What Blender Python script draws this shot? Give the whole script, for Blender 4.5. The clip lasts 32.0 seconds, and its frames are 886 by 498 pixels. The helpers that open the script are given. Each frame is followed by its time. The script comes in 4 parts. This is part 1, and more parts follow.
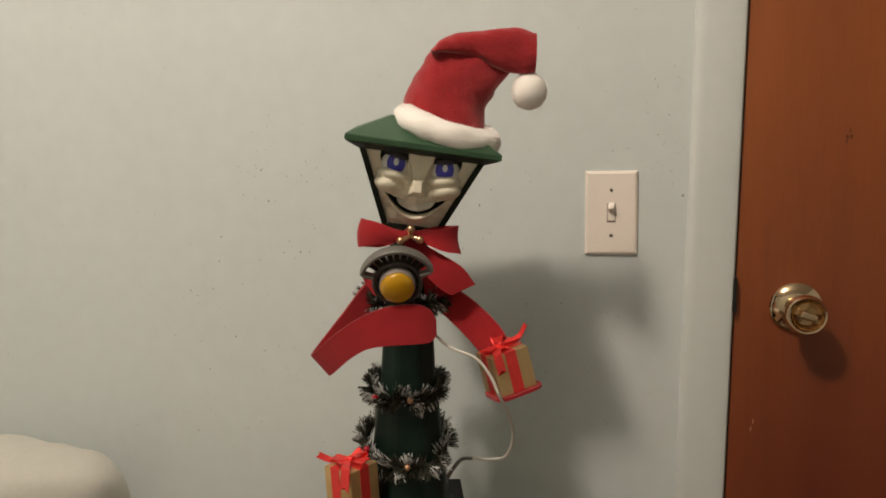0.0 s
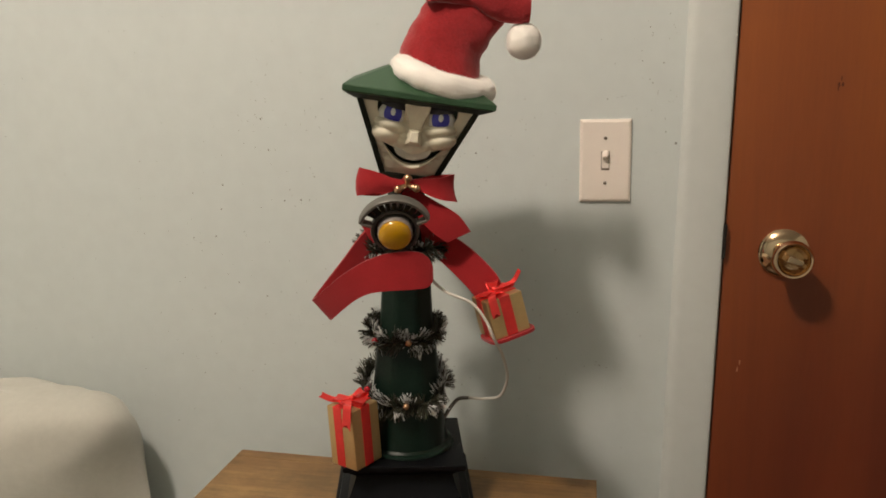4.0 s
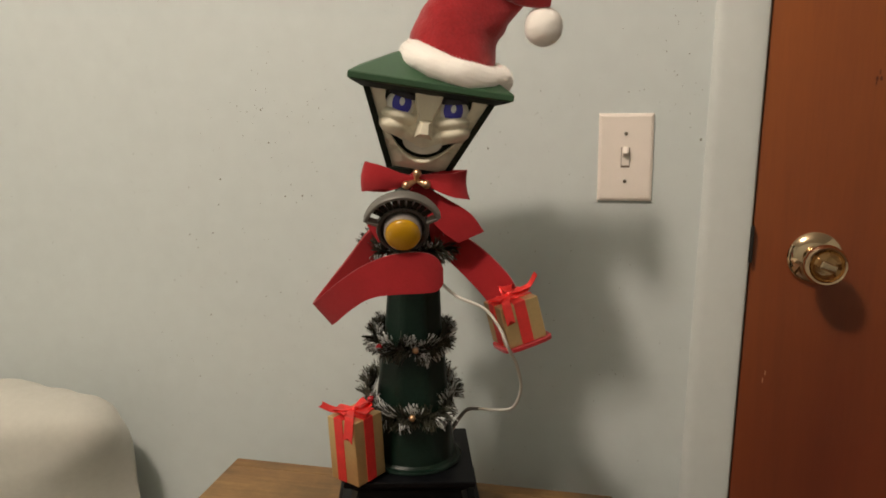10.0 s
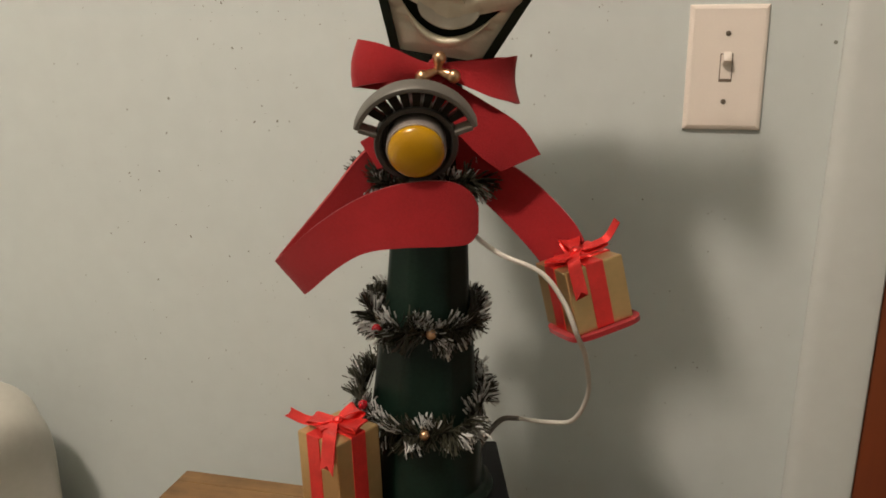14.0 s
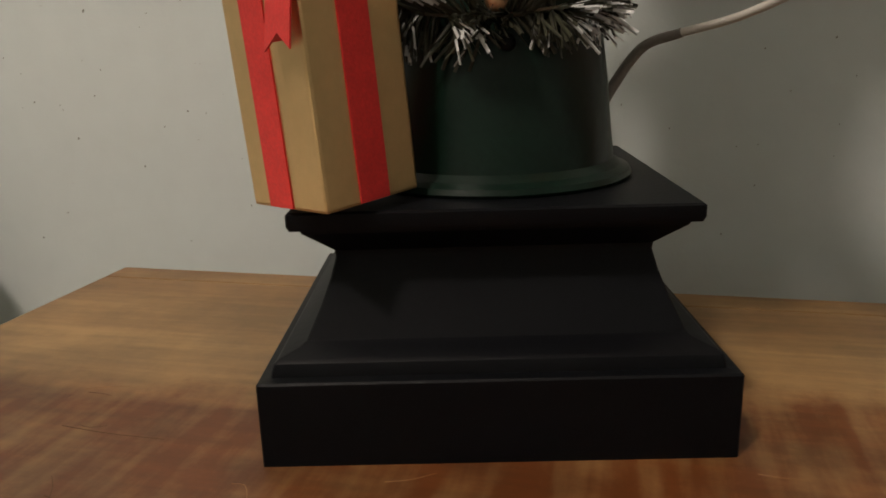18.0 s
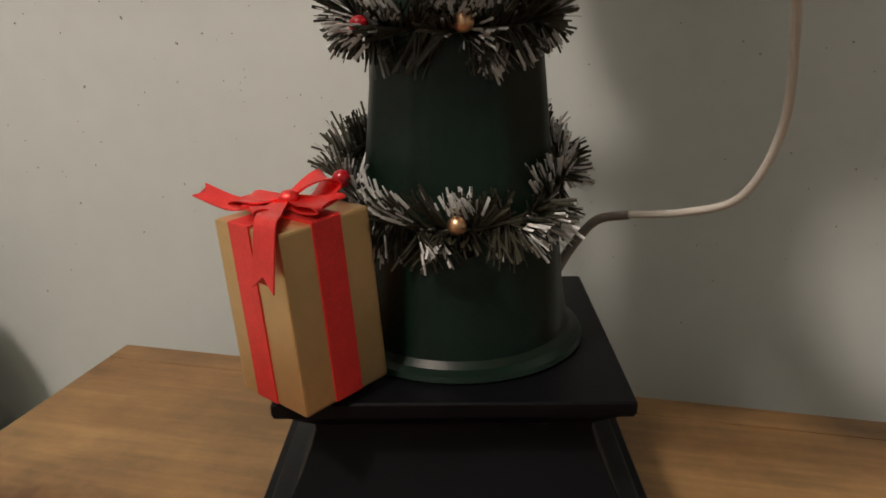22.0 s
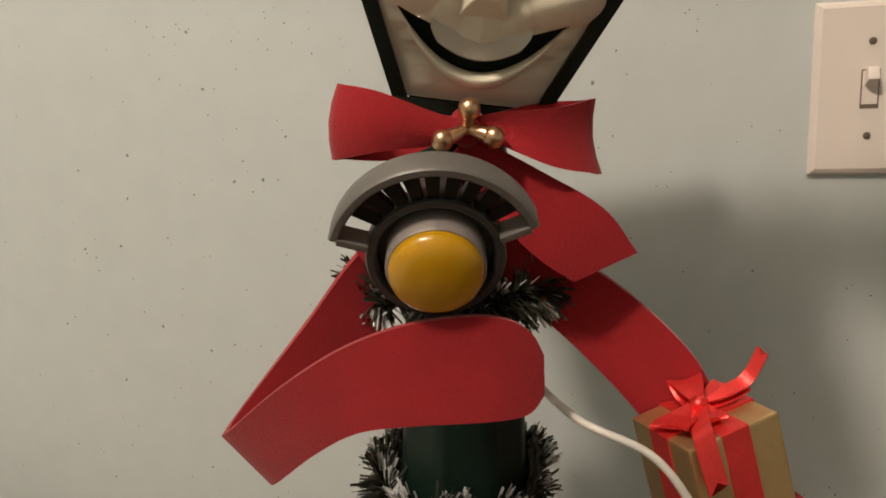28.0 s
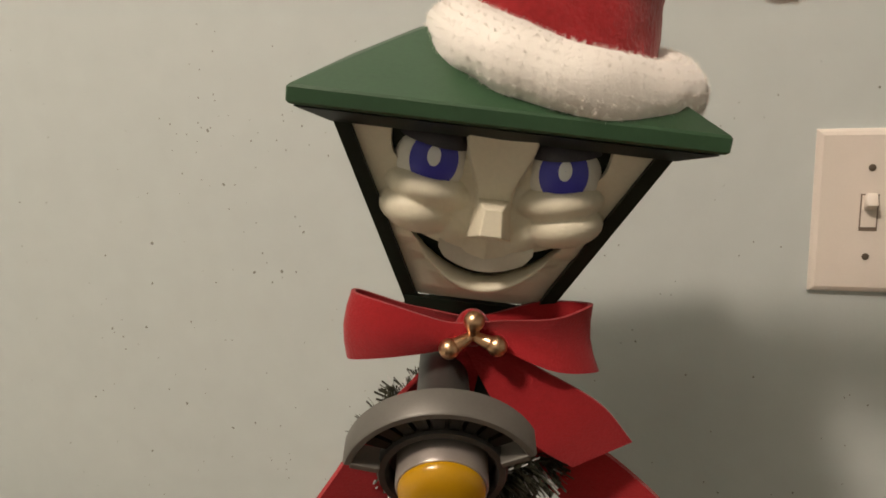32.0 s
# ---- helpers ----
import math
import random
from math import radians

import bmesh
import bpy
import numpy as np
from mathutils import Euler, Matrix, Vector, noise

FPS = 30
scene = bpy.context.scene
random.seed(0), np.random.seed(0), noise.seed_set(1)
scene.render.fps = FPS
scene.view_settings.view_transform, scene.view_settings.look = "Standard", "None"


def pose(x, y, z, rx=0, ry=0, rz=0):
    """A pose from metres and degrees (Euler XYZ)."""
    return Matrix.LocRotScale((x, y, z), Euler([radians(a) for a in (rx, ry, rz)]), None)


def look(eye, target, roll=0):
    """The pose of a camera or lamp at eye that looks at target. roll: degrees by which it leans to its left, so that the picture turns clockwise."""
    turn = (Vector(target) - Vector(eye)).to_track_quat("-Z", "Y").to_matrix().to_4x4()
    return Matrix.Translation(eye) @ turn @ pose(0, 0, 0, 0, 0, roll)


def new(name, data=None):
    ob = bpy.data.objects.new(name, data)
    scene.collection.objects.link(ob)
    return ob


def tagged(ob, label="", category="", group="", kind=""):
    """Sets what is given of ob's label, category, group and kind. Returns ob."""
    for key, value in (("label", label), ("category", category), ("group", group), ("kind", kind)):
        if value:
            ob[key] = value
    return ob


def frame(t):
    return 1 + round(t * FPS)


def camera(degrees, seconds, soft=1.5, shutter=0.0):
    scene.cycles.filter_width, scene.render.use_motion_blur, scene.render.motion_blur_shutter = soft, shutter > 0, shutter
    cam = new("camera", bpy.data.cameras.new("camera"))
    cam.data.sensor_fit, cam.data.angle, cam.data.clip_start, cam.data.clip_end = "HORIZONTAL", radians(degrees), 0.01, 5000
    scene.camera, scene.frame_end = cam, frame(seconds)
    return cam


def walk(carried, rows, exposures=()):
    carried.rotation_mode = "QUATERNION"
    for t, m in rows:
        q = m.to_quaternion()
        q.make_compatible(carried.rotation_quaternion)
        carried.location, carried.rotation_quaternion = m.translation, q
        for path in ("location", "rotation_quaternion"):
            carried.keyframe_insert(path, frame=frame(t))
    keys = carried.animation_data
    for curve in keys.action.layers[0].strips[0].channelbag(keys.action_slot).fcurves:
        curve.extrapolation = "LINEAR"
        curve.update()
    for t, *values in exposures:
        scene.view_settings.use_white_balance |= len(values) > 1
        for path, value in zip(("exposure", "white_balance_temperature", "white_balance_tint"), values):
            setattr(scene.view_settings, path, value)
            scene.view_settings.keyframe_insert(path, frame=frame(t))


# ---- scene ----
cam = camera(59.8, 32.0, soft=1.7)
PATH = [
    (0, (-0.017, -1.052, 1.264), (-0.411, 0.897, 1.043), 0.5),
    (0.5, (-0.018, -1.046, 1.266), (-0.41, 0.902, 1.039), 0.4),
    (1, (-0.013, -1.05, 1.265), (-0.404, 0.897, 1.026), 0.2),
    (1.5, (-0.009, -1.06, 1.263), (-0.424, 0.877, 0.989), 0.0),
    (2, (-0.01, -1.064, 1.267), (-0.408, 0.871, 0.959), 0.1),
    (2.5, (-0.008, -1.072, 1.268), (-0.389, 0.859, 0.915), -0.1),
    (3, (-0.008, -1.074, 1.27), (-0.371, 0.86, 0.915), 0.2),
    (3.5, (-0.007, -1.075, 1.27), (-0.391, 0.855, 0.91), 0.1),
    (5.5, (-0.013, -1.072, 1.268), (-0.406, 0.857, 0.919), 0.6),
    (6, (-0.011, -1.071, 1.269), (-0.411, 0.861, 0.943), 0.6),
    (6.5, (-0.009, -1.072, 1.271), (-0.411, 0.863, 0.963), 0.5),
    (7, (-0.013, -1.07, 1.269), (-0.407, 0.865, 0.958), 0.6),
    (7.5, (-0.015, -1.07, 1.267), (-0.409, 0.868, 0.965), 0.7),
    (8, (-0.013, -1.064, 1.266), (-0.405, 0.874, 0.965), 0.6),
    (8.5, (-0.018, -1.051, 1.267), (-0.407, 0.886, 0.958), 0.9),
    (9, (-0.015, -1.045, 1.269), (-0.417, 0.887, 0.94), 0.6),
    (9.5, (-0.023, -1.033, 1.266), (-0.423, 0.899, 0.938), 0.7),
    (10, (-0.028, -1.019, 1.262), (-0.424, 0.907, 0.896), 0.9),
    (10.5, (-0.035, -1.0, 1.255), (-0.428, 0.925, 0.879), 1.1),
    (11, (-0.046, -0.979, 1.249), (-0.44, 0.949, 0.896), 1.1),
    (11.5, (-0.06, -0.929, 1.245), (-0.447, 0.994, 0.855), 1.5),
    (12, (-0.07, -0.885, 1.236), (-0.452, 1.037, 0.839), 1.7),
    (12.5, (-0.085, -0.845, 1.225), (-0.439, 1.086, 0.847), 2.2),
    (12.8, (-0.083, -0.829, 1.23), (-0.478, 1.09, 0.855), 1.9),
    (13, (-0.081, -0.819, 1.234), (-0.503, 1.092, 0.82), 1.6),
    (13.5, (-0.095, -0.787, 1.195), (-0.555, 1.118, 0.796), 1.1),
    (14, (-0.101, -0.763, 1.183), (-0.498, 1.149, 0.751), 1.8),
    (14.3, (-0.113, -0.738, 1.161), (-0.505, 1.161, 0.645), 1.25),
    (14.5, (-0.119, -0.721, 1.146), (-0.509, 1.169, 0.621), 0.9),
    (16.5, (-0.136, -0.603, 1.016), (-0.63, 1.271, 0.519), 0.4),
    (17, (-0.148, -0.569, 0.987), (-0.668, 1.293, 0.473), -1.4),
    (17.3, (-0.154, -0.553, 0.965), (-0.632, 1.32, 0.49), -1.0),
    (17.5, (-0.158, -0.542, 0.95), (-0.635, 1.338, 0.459), -0.8),
    (18, (-0.162, -0.527, 0.923), (-0.676, 1.332, 0.392), -1.7),
    (18.5, (-0.162, -0.519, 0.911), (-0.66, 1.341, 0.37), -1.2),
    (19, (-0.163, -0.513, 0.916), (-0.674, 1.323, 0.31), -1.4),
    (19.3, (-0.163, -0.51, 0.923), (-0.672, 1.294, 0.255), -1.5),
    (19.5, (-0.163, -0.508, 0.928), (-0.671, 1.275, 0.177), -1.6),
    (20, (-0.162, -0.507, 0.949), (-0.639, 1.286, 0.201), -0.6),
    (20.5, (-0.159, -0.511, 0.965), (-0.649, 1.303, 0.28), -0.3),
    (21, (-0.157, -0.519, 0.978), (-0.651, 1.308, 0.33), -0.1),
    (21.5, (-0.151, -0.527, 0.997), (-0.654, 1.304, 0.37), -0.3),
    (22, (-0.146, -0.534, 1.015), (-0.646, 1.3, 0.393), -0.8),
    (22.5, (-0.142, -0.54, 1.033), (-0.652, 1.3, 0.436), -1.0),
    (23, (-0.14, -0.552, 1.05), (-0.663, 1.293, 0.483), -0.9),
    (23.5, (-0.135, -0.562, 1.07), (-0.657, 1.292, 0.529), -0.8),
    (24, (-0.133, -0.568, 1.085), (-0.686, 1.274, 0.539), -1.0),
    (24.5, (-0.134, -0.568, 1.093), (-0.675, 1.283, 0.564), -0.9),
    (26.5, (-0.128, -0.585, 1.16), (-0.649, 1.282, 0.666), -0.9),
    (27, (-0.142, -0.588, 1.175), (-0.626, 1.294, 0.7), -1.1),
    (28, (-0.144, -0.57, 1.202), (-0.632, 1.328, 0.803), -0.8),
    (28.5, (-0.159, -0.561, 1.212), (-0.629, 1.34, 0.805), -0.8),
    (29, (-0.157, -0.549, 1.222), (-0.656, 1.348, 0.834), -0.6),
    (29.5, (-0.161, -0.548, 1.238), (-0.631, 1.362, 0.876), -0.3),
    (30, (-0.155, -0.553, 1.249), (-0.66, 1.347, 0.877), -0.6),
    (31, (-0.141, -0.569, 1.277), (-0.658, 1.319, 0.863), -0.3),
    (31.5, (-0.137, -0.573, 1.292), (-0.661, 1.306, 0.853), -0.6),
    (32, (-0.138, -0.571, 1.296), (-0.667, 1.305, 0.85), -0.9),
]
walk(cam, [(t, look(eye, target, roll)) for t, eye, target, roll in PATH], exposures=((0, 0.0, 6550, 10), (3, 0.08, 6550, 10), (7, 0.03, 6550, 10), (12, 0.07, 6580, 10), (14.5, 0.07, 6600, 11), (17, 0.07, 6500, 14), (18, -0.03, 6400, 12), (20, -0.10, 6170, 11), (22, 0.0, 6430, 15), (24, 0.06, 6530, 15), (27, 0.08, 6640, 13), (31, -0.03, 6660, 11), (32, -0.04, 6660, 11)))

# foot of the lamp post: place and turn; head: shift and tilt; button: place
OX, OY, OA = -0.229, -0.214, 14.5
HX, HT = 0.006, 7.5
BX, BZ = -0.009, 0.366
import collections


# world: a closed room, lit by one ceiling globe behind the camera
world = bpy.data.worlds.new("room_air")
scene.world = world
world.use_nodes = True
world.node_tree.nodes["Background"].inputs[0].default_value = (0.9, 0.95, 1.0, 1)
world.node_tree.nodes["Background"].inputs[1].default_value = 0.02

LAMP = Vector((-0.70, -1.29, 2.61))
bulb = bpy.data.lights.new("ceiling_bulb", "POINT")
bulb.energy, bulb.color, bulb.shadow_soft_size = 82.0, (1.0, 0.86, 0.73), 0.090
new("ceiling_bulb", bulb).location = LAMP


# ---- materials ----
def mat(name, color, rough=0.6, metal=0.0, vary=0.12, scale=30.0, bump=0.0, bump_scale=200.0, stretch=(1, 1, 1), spec=0.5, sheen=0.0, coat=0.0):
    """A surface with mottling at two scales and fine relief."""
    m = bpy.data.materials.new(name)
    m.use_nodes = True
    nt = m.node_tree
    b = nt.nodes["Principled BSDF"]
    b.inputs["Roughness"].default_value, b.inputs["Metallic"].default_value = rough, metal
    b.inputs["Specular IOR Level"].default_value = spec
    b.inputs["Sheen Weight"].default_value = sheen
    b.inputs["Coat Weight"].default_value = coat
    tc = nt.nodes.new("ShaderNodeTexCoord")
    mp = nt.nodes.new("ShaderNodeMapping")
    mp.inputs["Scale"].default_value = stretch
    nt.links.new(tc.outputs["Object"], mp.inputs[0])
    big, fine = nt.nodes.new("ShaderNodeTexNoise"), nt.nodes.new("ShaderNodeTexNoise")
    big.inputs["Scale"].default_value, fine.inputs["Scale"].default_value = scale, scale * 9
    big.inputs["Detail"].default_value = 4
    for n in (big, fine):
        nt.links.new(mp.outputs[0], n.inputs["Vector"])
    add = nt.nodes.new("ShaderNodeMath")
    add.operation = "ADD"
    nt.links.new(big.outputs["Fac"], add.inputs[0])
    nt.links.new(fine.outputs["Fac"], add.inputs[1])
    ramp = nt.nodes.new("ShaderNodeMapRange")
    ramp.inputs["From Min"].default_value, ramp.inputs["From Max"].default_value = 0.6, 1.4
    ramp.inputs["To Min"].default_value, ramp.inputs["To Max"].default_value = 1 - vary, 1 + vary
    nt.links.new(add.outputs[0], ramp.inputs["Value"])
    mul = nt.nodes.new("ShaderNodeVectorMath")
    mul.operation = "SCALE"
    mul.inputs[0].default_value = color
    nt.links.new(ramp.outputs[0], mul.inputs["Scale"])
    nt.links.new(mul.outputs[0], b.inputs["Base Color"])
    if bump:
        grain = nt.nodes.new("ShaderNodeTexNoise")
        grain.inputs["Scale"].default_value, grain.inputs["Detail"].default_value = bump_scale, 3
        nt.links.new(mp.outputs[0], grain.inputs["Vector"])
        bp = nt.nodes.new("ShaderNodeBump")
        bp.inputs["Strength"].default_value, bp.inputs["Distance"].default_value = bump, 0.002
        nt.links.new(grain.outputs["Fac"], bp.inputs["Height"])
        nt.links.new(bp.outputs[0], b.inputs["Normal"])
    return m


def wood(name, light, dark, rough, axis="z", ring=26.0, wear=None, coat=0.0, fine=0.4, gloss=0.35, shade_patches=None):
    """Wood with long grain; wear: a second, darker finish that fades out over irregular patches along y."""
    m = bpy.data.materials.new(name)
    m.use_nodes = True
    nt = m.node_tree
    b = nt.nodes["Principled BSDF"]
    b.inputs["Roughness"].default_value, b.inputs["Coat Weight"].default_value = rough, coat
    b.inputs["Coat Roughness"].default_value = gloss
    tc = nt.nodes.new("ShaderNodeTexCoord")
    mp = nt.nodes.new("ShaderNodeMapping")
    mp.inputs["Scale"].default_value = {"z": (9, 9, 0.7), "x": (0.7, 9, 9)}[axis]
    nt.links.new(tc.outputs["Object"], mp.inputs[0])
    n1, n2 = nt.nodes.new("ShaderNodeTexNoise"), nt.nodes.new("ShaderNodeTexNoise")
    n1.inputs["Scale"].default_value, n1.inputs["Detail"].default_value, n1.inputs["Distortion"].default_value = 1.1, 6, 0.6
    n2.inputs["Scale"].default_value, n2.inputs["Detail"].default_value = ring, 4
    for n in (n1, n2):
        nt.links.new(mp.outputs[0], n.inputs["Vector"])
    mix = nt.nodes.new("ShaderNodeMath")
    mix.operation = "MULTIPLY_ADD"
    mix.inputs[1].default_value = fine
    nt.links.new(n2.outputs["Fac"], mix.inputs[0])
    nt.links.new(n1.outputs["Fac"], mix.inputs[2])
    ramp = nt.nodes.new("ShaderNodeValToRGB")
    ramp.color_ramp.elements[0].position, ramp.color_ramp.elements[0].color = 0.30 + fine * 0.5, (*dark, 1)
    ramp.color_ramp.elements[1].position, ramp.color_ramp.elements[1].color = 0.66 + fine * 0.6, (*light, 1)
    nt.links.new(mix.outputs[0], ramp.inputs[0])
    out = ramp.outputs[0]
    if shade_patches:
        # broad soft patches, redder and darker, that paint a falloff of light
        at, tint = shade_patches
        shift, cloud = nt.nodes.new("ShaderNodeMapping"), nt.nodes.new("ShaderNodeTexNoise")
        shift.inputs["Location"].default_value, shift.inputs["Scale"].default_value = at, (0.625, 0.0, 1.25)
        cloud.inputs["Scale"].default_value, cloud.inputs["Detail"].default_value = 1.0, 0.0
        nt.links.new(tc.outputs["Object"], shift.inputs[0])
        nt.links.new(shift.outputs[0], cloud.inputs["Vector"])
        amount = nt.nodes.new("ShaderNodeMapRange")
        amount.inputs["From Min"].default_value, amount.inputs["From Max"].default_value = 0.32, 0.69
        nt.links.new(cloud.outputs["Fac"], amount.inputs["Value"])
        tone = nt.nodes.new("ShaderNodeMix")
        tone.data_type, tone.blend_type = "RGBA", "MULTIPLY"
        nt.links.new(amount.outputs[0], tone.inputs[0])
        nt.links.new(out, tone.inputs[6])
        tone.inputs[7].default_value = (*tint, 1)
        out = tone.outputs[2]
    if wear:
        at, spread, tint = wear
        sep = nt.nodes.new("ShaderNodeSeparateXYZ")
        nt.links.new(tc.outputs["Object"], sep.inputs[0])
        patch = nt.nodes.new("ShaderNodeTexNoise")
        patch.inputs["Scale"].default_value, patch.inputs["Detail"].default_value, patch.inputs["Roughness"].default_value = 9, 9, 0.68
        nt.links.new(tc.outputs["Object"], patch.inputs["Vector"])
        off = nt.nodes.new("ShaderNodeMath")
        off.operation = "MULTIPLY_ADD"
        off.inputs[1].default_value = spread
        nt.links.new(patch.outputs["Fac"], off.inputs[0])
        slant = nt.nodes.new("ShaderNodeMath")
        slant.operation, slant.inputs[1].default_value = "MULTIPLY_ADD", -0.11
        nt.links.new(sep.outputs["X"], slant.inputs[0])
        nt.links.new(sep.outputs["Y"], slant.inputs[2])
        nt.links.new(slant.outputs[0], off.inputs[2])
        edge = nt.nodes.new("ShaderNodeMapRange")
        edge.inputs["From Min"].default_value, edge.inputs["From Max"].default_value = at + spread * 0.5 + 0.018, at + spread * 0.5 - 0.018
        nt.links.new(off.outputs[0], edge.inputs["Value"])
        # ragged worn spots and cross-grain figure inside the darker finish
        spot, figure = nt.nodes.new("ShaderNodeTexNoise"), nt.nodes.new("ShaderNodeTexNoise")
        spot.inputs["Scale"].default_value, spot.inputs["Detail"].default_value, spot.inputs["Roughness"].default_value = 30, 9, 0.70
        figure.inputs["Scale"].default_value, figure.inputs["Detail"].default_value = 1.0, 3
        across = nt.nodes.new("ShaderNodeMapping")
        across.inputs["Scale"].default_value, across.inputs["Rotation"].default_value = (115, 12, 1), (0, 0, 0.3)
        nt.links.new(tc.outputs["Object"], across.inputs[0])
        nt.links.new(tc.outputs["Object"], spot.inputs["Vector"])
        nt.links.new(across.outputs[0], figure.inputs["Vector"])
        both = nt.nodes.new("ShaderNodeMath")
        both.operation, both.inputs[1].default_value = "MULTIPLY_ADD", 1.0
        nt.links.new(figure.outputs["Fac"], both.inputs[0])
        nt.links.new(spot.outputs["Fac"], both.inputs[2])
        rag = nt.nodes.new("ShaderNodeMapRange")
        rag.inputs["From Min"].default_value, rag.inputs["From Max"].default_value = 1.22, 0.84
        rag.inputs["To Min"].default_value, rag.inputs["To Max"].default_value = 0.35, 1.15
        nt.links.new(both.outputs[0], rag.inputs["Value"])
        amount = nt.nodes.new("ShaderNodeMath")
        amount.operation, amount.use_clamp = "MULTIPLY", True
        nt.links.new(edge.outputs[0], amount.inputs[0])
        nt.links.new(rag.outputs[0], amount.inputs[1])
        edge = amount
        dk = nt.nodes.new("ShaderNodeMix")
        dk.data_type, dk.blend_type = "RGBA", "MULTIPLY"
        nt.links.new(edge.outputs[0], dk.inputs[0])
        # cloudy varnish and short scuffs over the whole board
        cloud, scuff, line = nt.nodes.new("ShaderNodeTexNoise"), nt.nodes.new("ShaderNodeTexNoise"), nt.nodes.new("ShaderNodeMapping")
        cloud.inputs["Scale"].default_value, cloud.inputs["Detail"].default_value, cloud.inputs["Roughness"].default_value = 16, 7, 0.66
        line.inputs["Scale"].default_value, line.inputs["Rotation"].default_value = (14, 150, 1), (0, 0, -0.5)
        scuff.inputs["Scale"].default_value, scuff.inputs["Detail"].default_value = 1.0, 5
        nt.links.new(tc.outputs["Object"], cloud.inputs["Vector"])
        nt.links.new(tc.outputs["Object"], line.inputs[0])
        nt.links.new(line.outputs[0], scuff.inputs["Vector"])
        sum_, tone, lit = nt.nodes.new("ShaderNodeMath"), nt.nodes.new("ShaderNodeMapRange"), nt.nodes.new("ShaderNodeVectorMath")
        sum_.operation, sum_.inputs[1].default_value = "MULTIPLY_ADD", 0.45
        nt.links.new(scuff.outputs["Fac"], sum_.inputs[0])
        nt.links.new(cloud.outputs["Fac"], sum_.inputs[2])
        tone.inputs["From Min"].default_value, tone.inputs["From Max"].default_value = 0.56, 0.90
        tone.inputs["To Min"].default_value, tone.inputs["To Max"].default_value = 0.68, 1.26
        nt.links.new(sum_.outputs[0], tone.inputs["Value"])
        lit.operation = "SCALE"
        nt.links.new(out, lit.inputs[0])
        nt.links.new(tone.outputs[0], lit.inputs["Scale"])
        out = lit.outputs[0]
        nt.links.new(out, dk.inputs[6])
        dk.inputs[7].default_value = (*tint, 1)
        out = dk.outputs[2]
    nt.links.new(out, b.inputs["Base Color"])
    bp = nt.nodes.new("ShaderNodeBump")
    bp.inputs["Strength"].default_value, bp.inputs["Distance"].default_value = 0.12, 0.001
    nt.links.new(mix.outputs[0], bp.inputs["Height"])
    nt.links.new(bp.outputs[0], b.inputs["Normal"])
    return m


WALL = mat("mint_wall_paint", (0.580, 0.628, 0.612), 0.7, vary=0.035, scale=4, bump=0.09, bump_scale=260, spec=0.3)
CEIL = mat("ceiling_paint", (0.62, 0.615, 0.59), 0.9, vary=0.03, scale=5)
FLOOR = wood("floor_boards", (0.17, 0.095, 0.048), (0.09, 0.045, 0.022), 0.4, "x")
TRIM = mat("casing_paint", (0.59, 0.62, 0.595), 0.5, vary=0.03, scale=6, bump=0.1, bump_scale=60, spec=0.4)
# patch offset leaves the door's top lighter, painting in light that fades downwards
DOOR = wood("stained_door_wood", (0.335, 0.088, 0.0120), (0.215, 0.050, 0.008), 0.42, "z", 30, coat=0.25, fine=0.16, gloss=0.46, shade_patches=((3.75, 0.3, 4.60), (0.50, 0.36, 0.80)))
KNOT = mat("wood_knot", (0.105, 0.018, 0.005), 0.5, vary=0.4, scale=300)
BRASS = mat("polished_brass", (0.70, 0.52, 0.33), 0.10, 1.0, vary=0.05, scale=60)
DARKMETAL = mat("dark_bronze", (0.012, 0.009, 0.007), 0.6, 0.2, vary=0.2, scale=90)
PLATE = mat("ivory_plastic", (0.83, 0.75, 0.67), 0.35, vary=0.02, scale=60)
STEEL = mat("screw_steel", (0.22, 0.18, 0.14), 0.4, 0.7, vary=0.1, scale=300)
SPECK = mat("paint_fleck", (0.24, 0.25, 0.215), 0.7, vary=0.3, scale=300)
TABLE = wood("worn_table_wood", (0.290, 0.176, 0.070), (0.185, 0.098, 0.035), 0.48, "x", 24, fine=0.28, wear=(0.070, 0.20, (0.50, 0.26, 0.125)))
PILLOW = mat("pillow_cotton", (0.49, 0.483, 0.425), 0.9, vary=0.05, scale=12, bump=0.35, bump_scale=45, sheen=0.3)
SHEET = mat("bed_cotton", (0.55, 0.55, 0.50), 0.9, vary=0.06, scale=10, bump=0.3, bump_scale=30, sheen=0.2)
BLACK = mat("black_plastic", (0.0028, 0.0033, 0.0044), 0.46, vary=0.2, scale=40, bump=0.06, bump_scale=400, spec=0.16)
GREEN = mat("dark_green_plastic", (0.0050, 0.0150, 0.0098), 0.30, vary=0.3, scale=40, bump=0.05, bump_scale=120, spec=0.24)
ROOF = mat("roof_green_plastic", (0.029, 0.076, 0.034), 0.45, vary=0.1, scale=50, bump=0.04, bump_scale=300)
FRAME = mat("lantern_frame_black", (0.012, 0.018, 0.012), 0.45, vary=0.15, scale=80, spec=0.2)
CREAM = mat("cream_rubber", (0.80, 0.74, 0.585), 0.5, vary=0.04, scale=60, bump=0.03, bump_scale=250)
MOUTH = mat("mouth_black", (0.010, 0.008, 0.007), 0.6, vary=0.2, scale=80)
EYE = mat("eye_white", (0.84, 0.81, 0.74), 0.3, vary=0.03, scale=80)
IRIS = mat("iris_blue", (0.065, 0.065, 0.48), 0.3, vary=0.06, scale=150)
SHINE = mat("pupil_white", (0.9, 0.9, 0.9), 0.3, vary=0.02, scale=150)
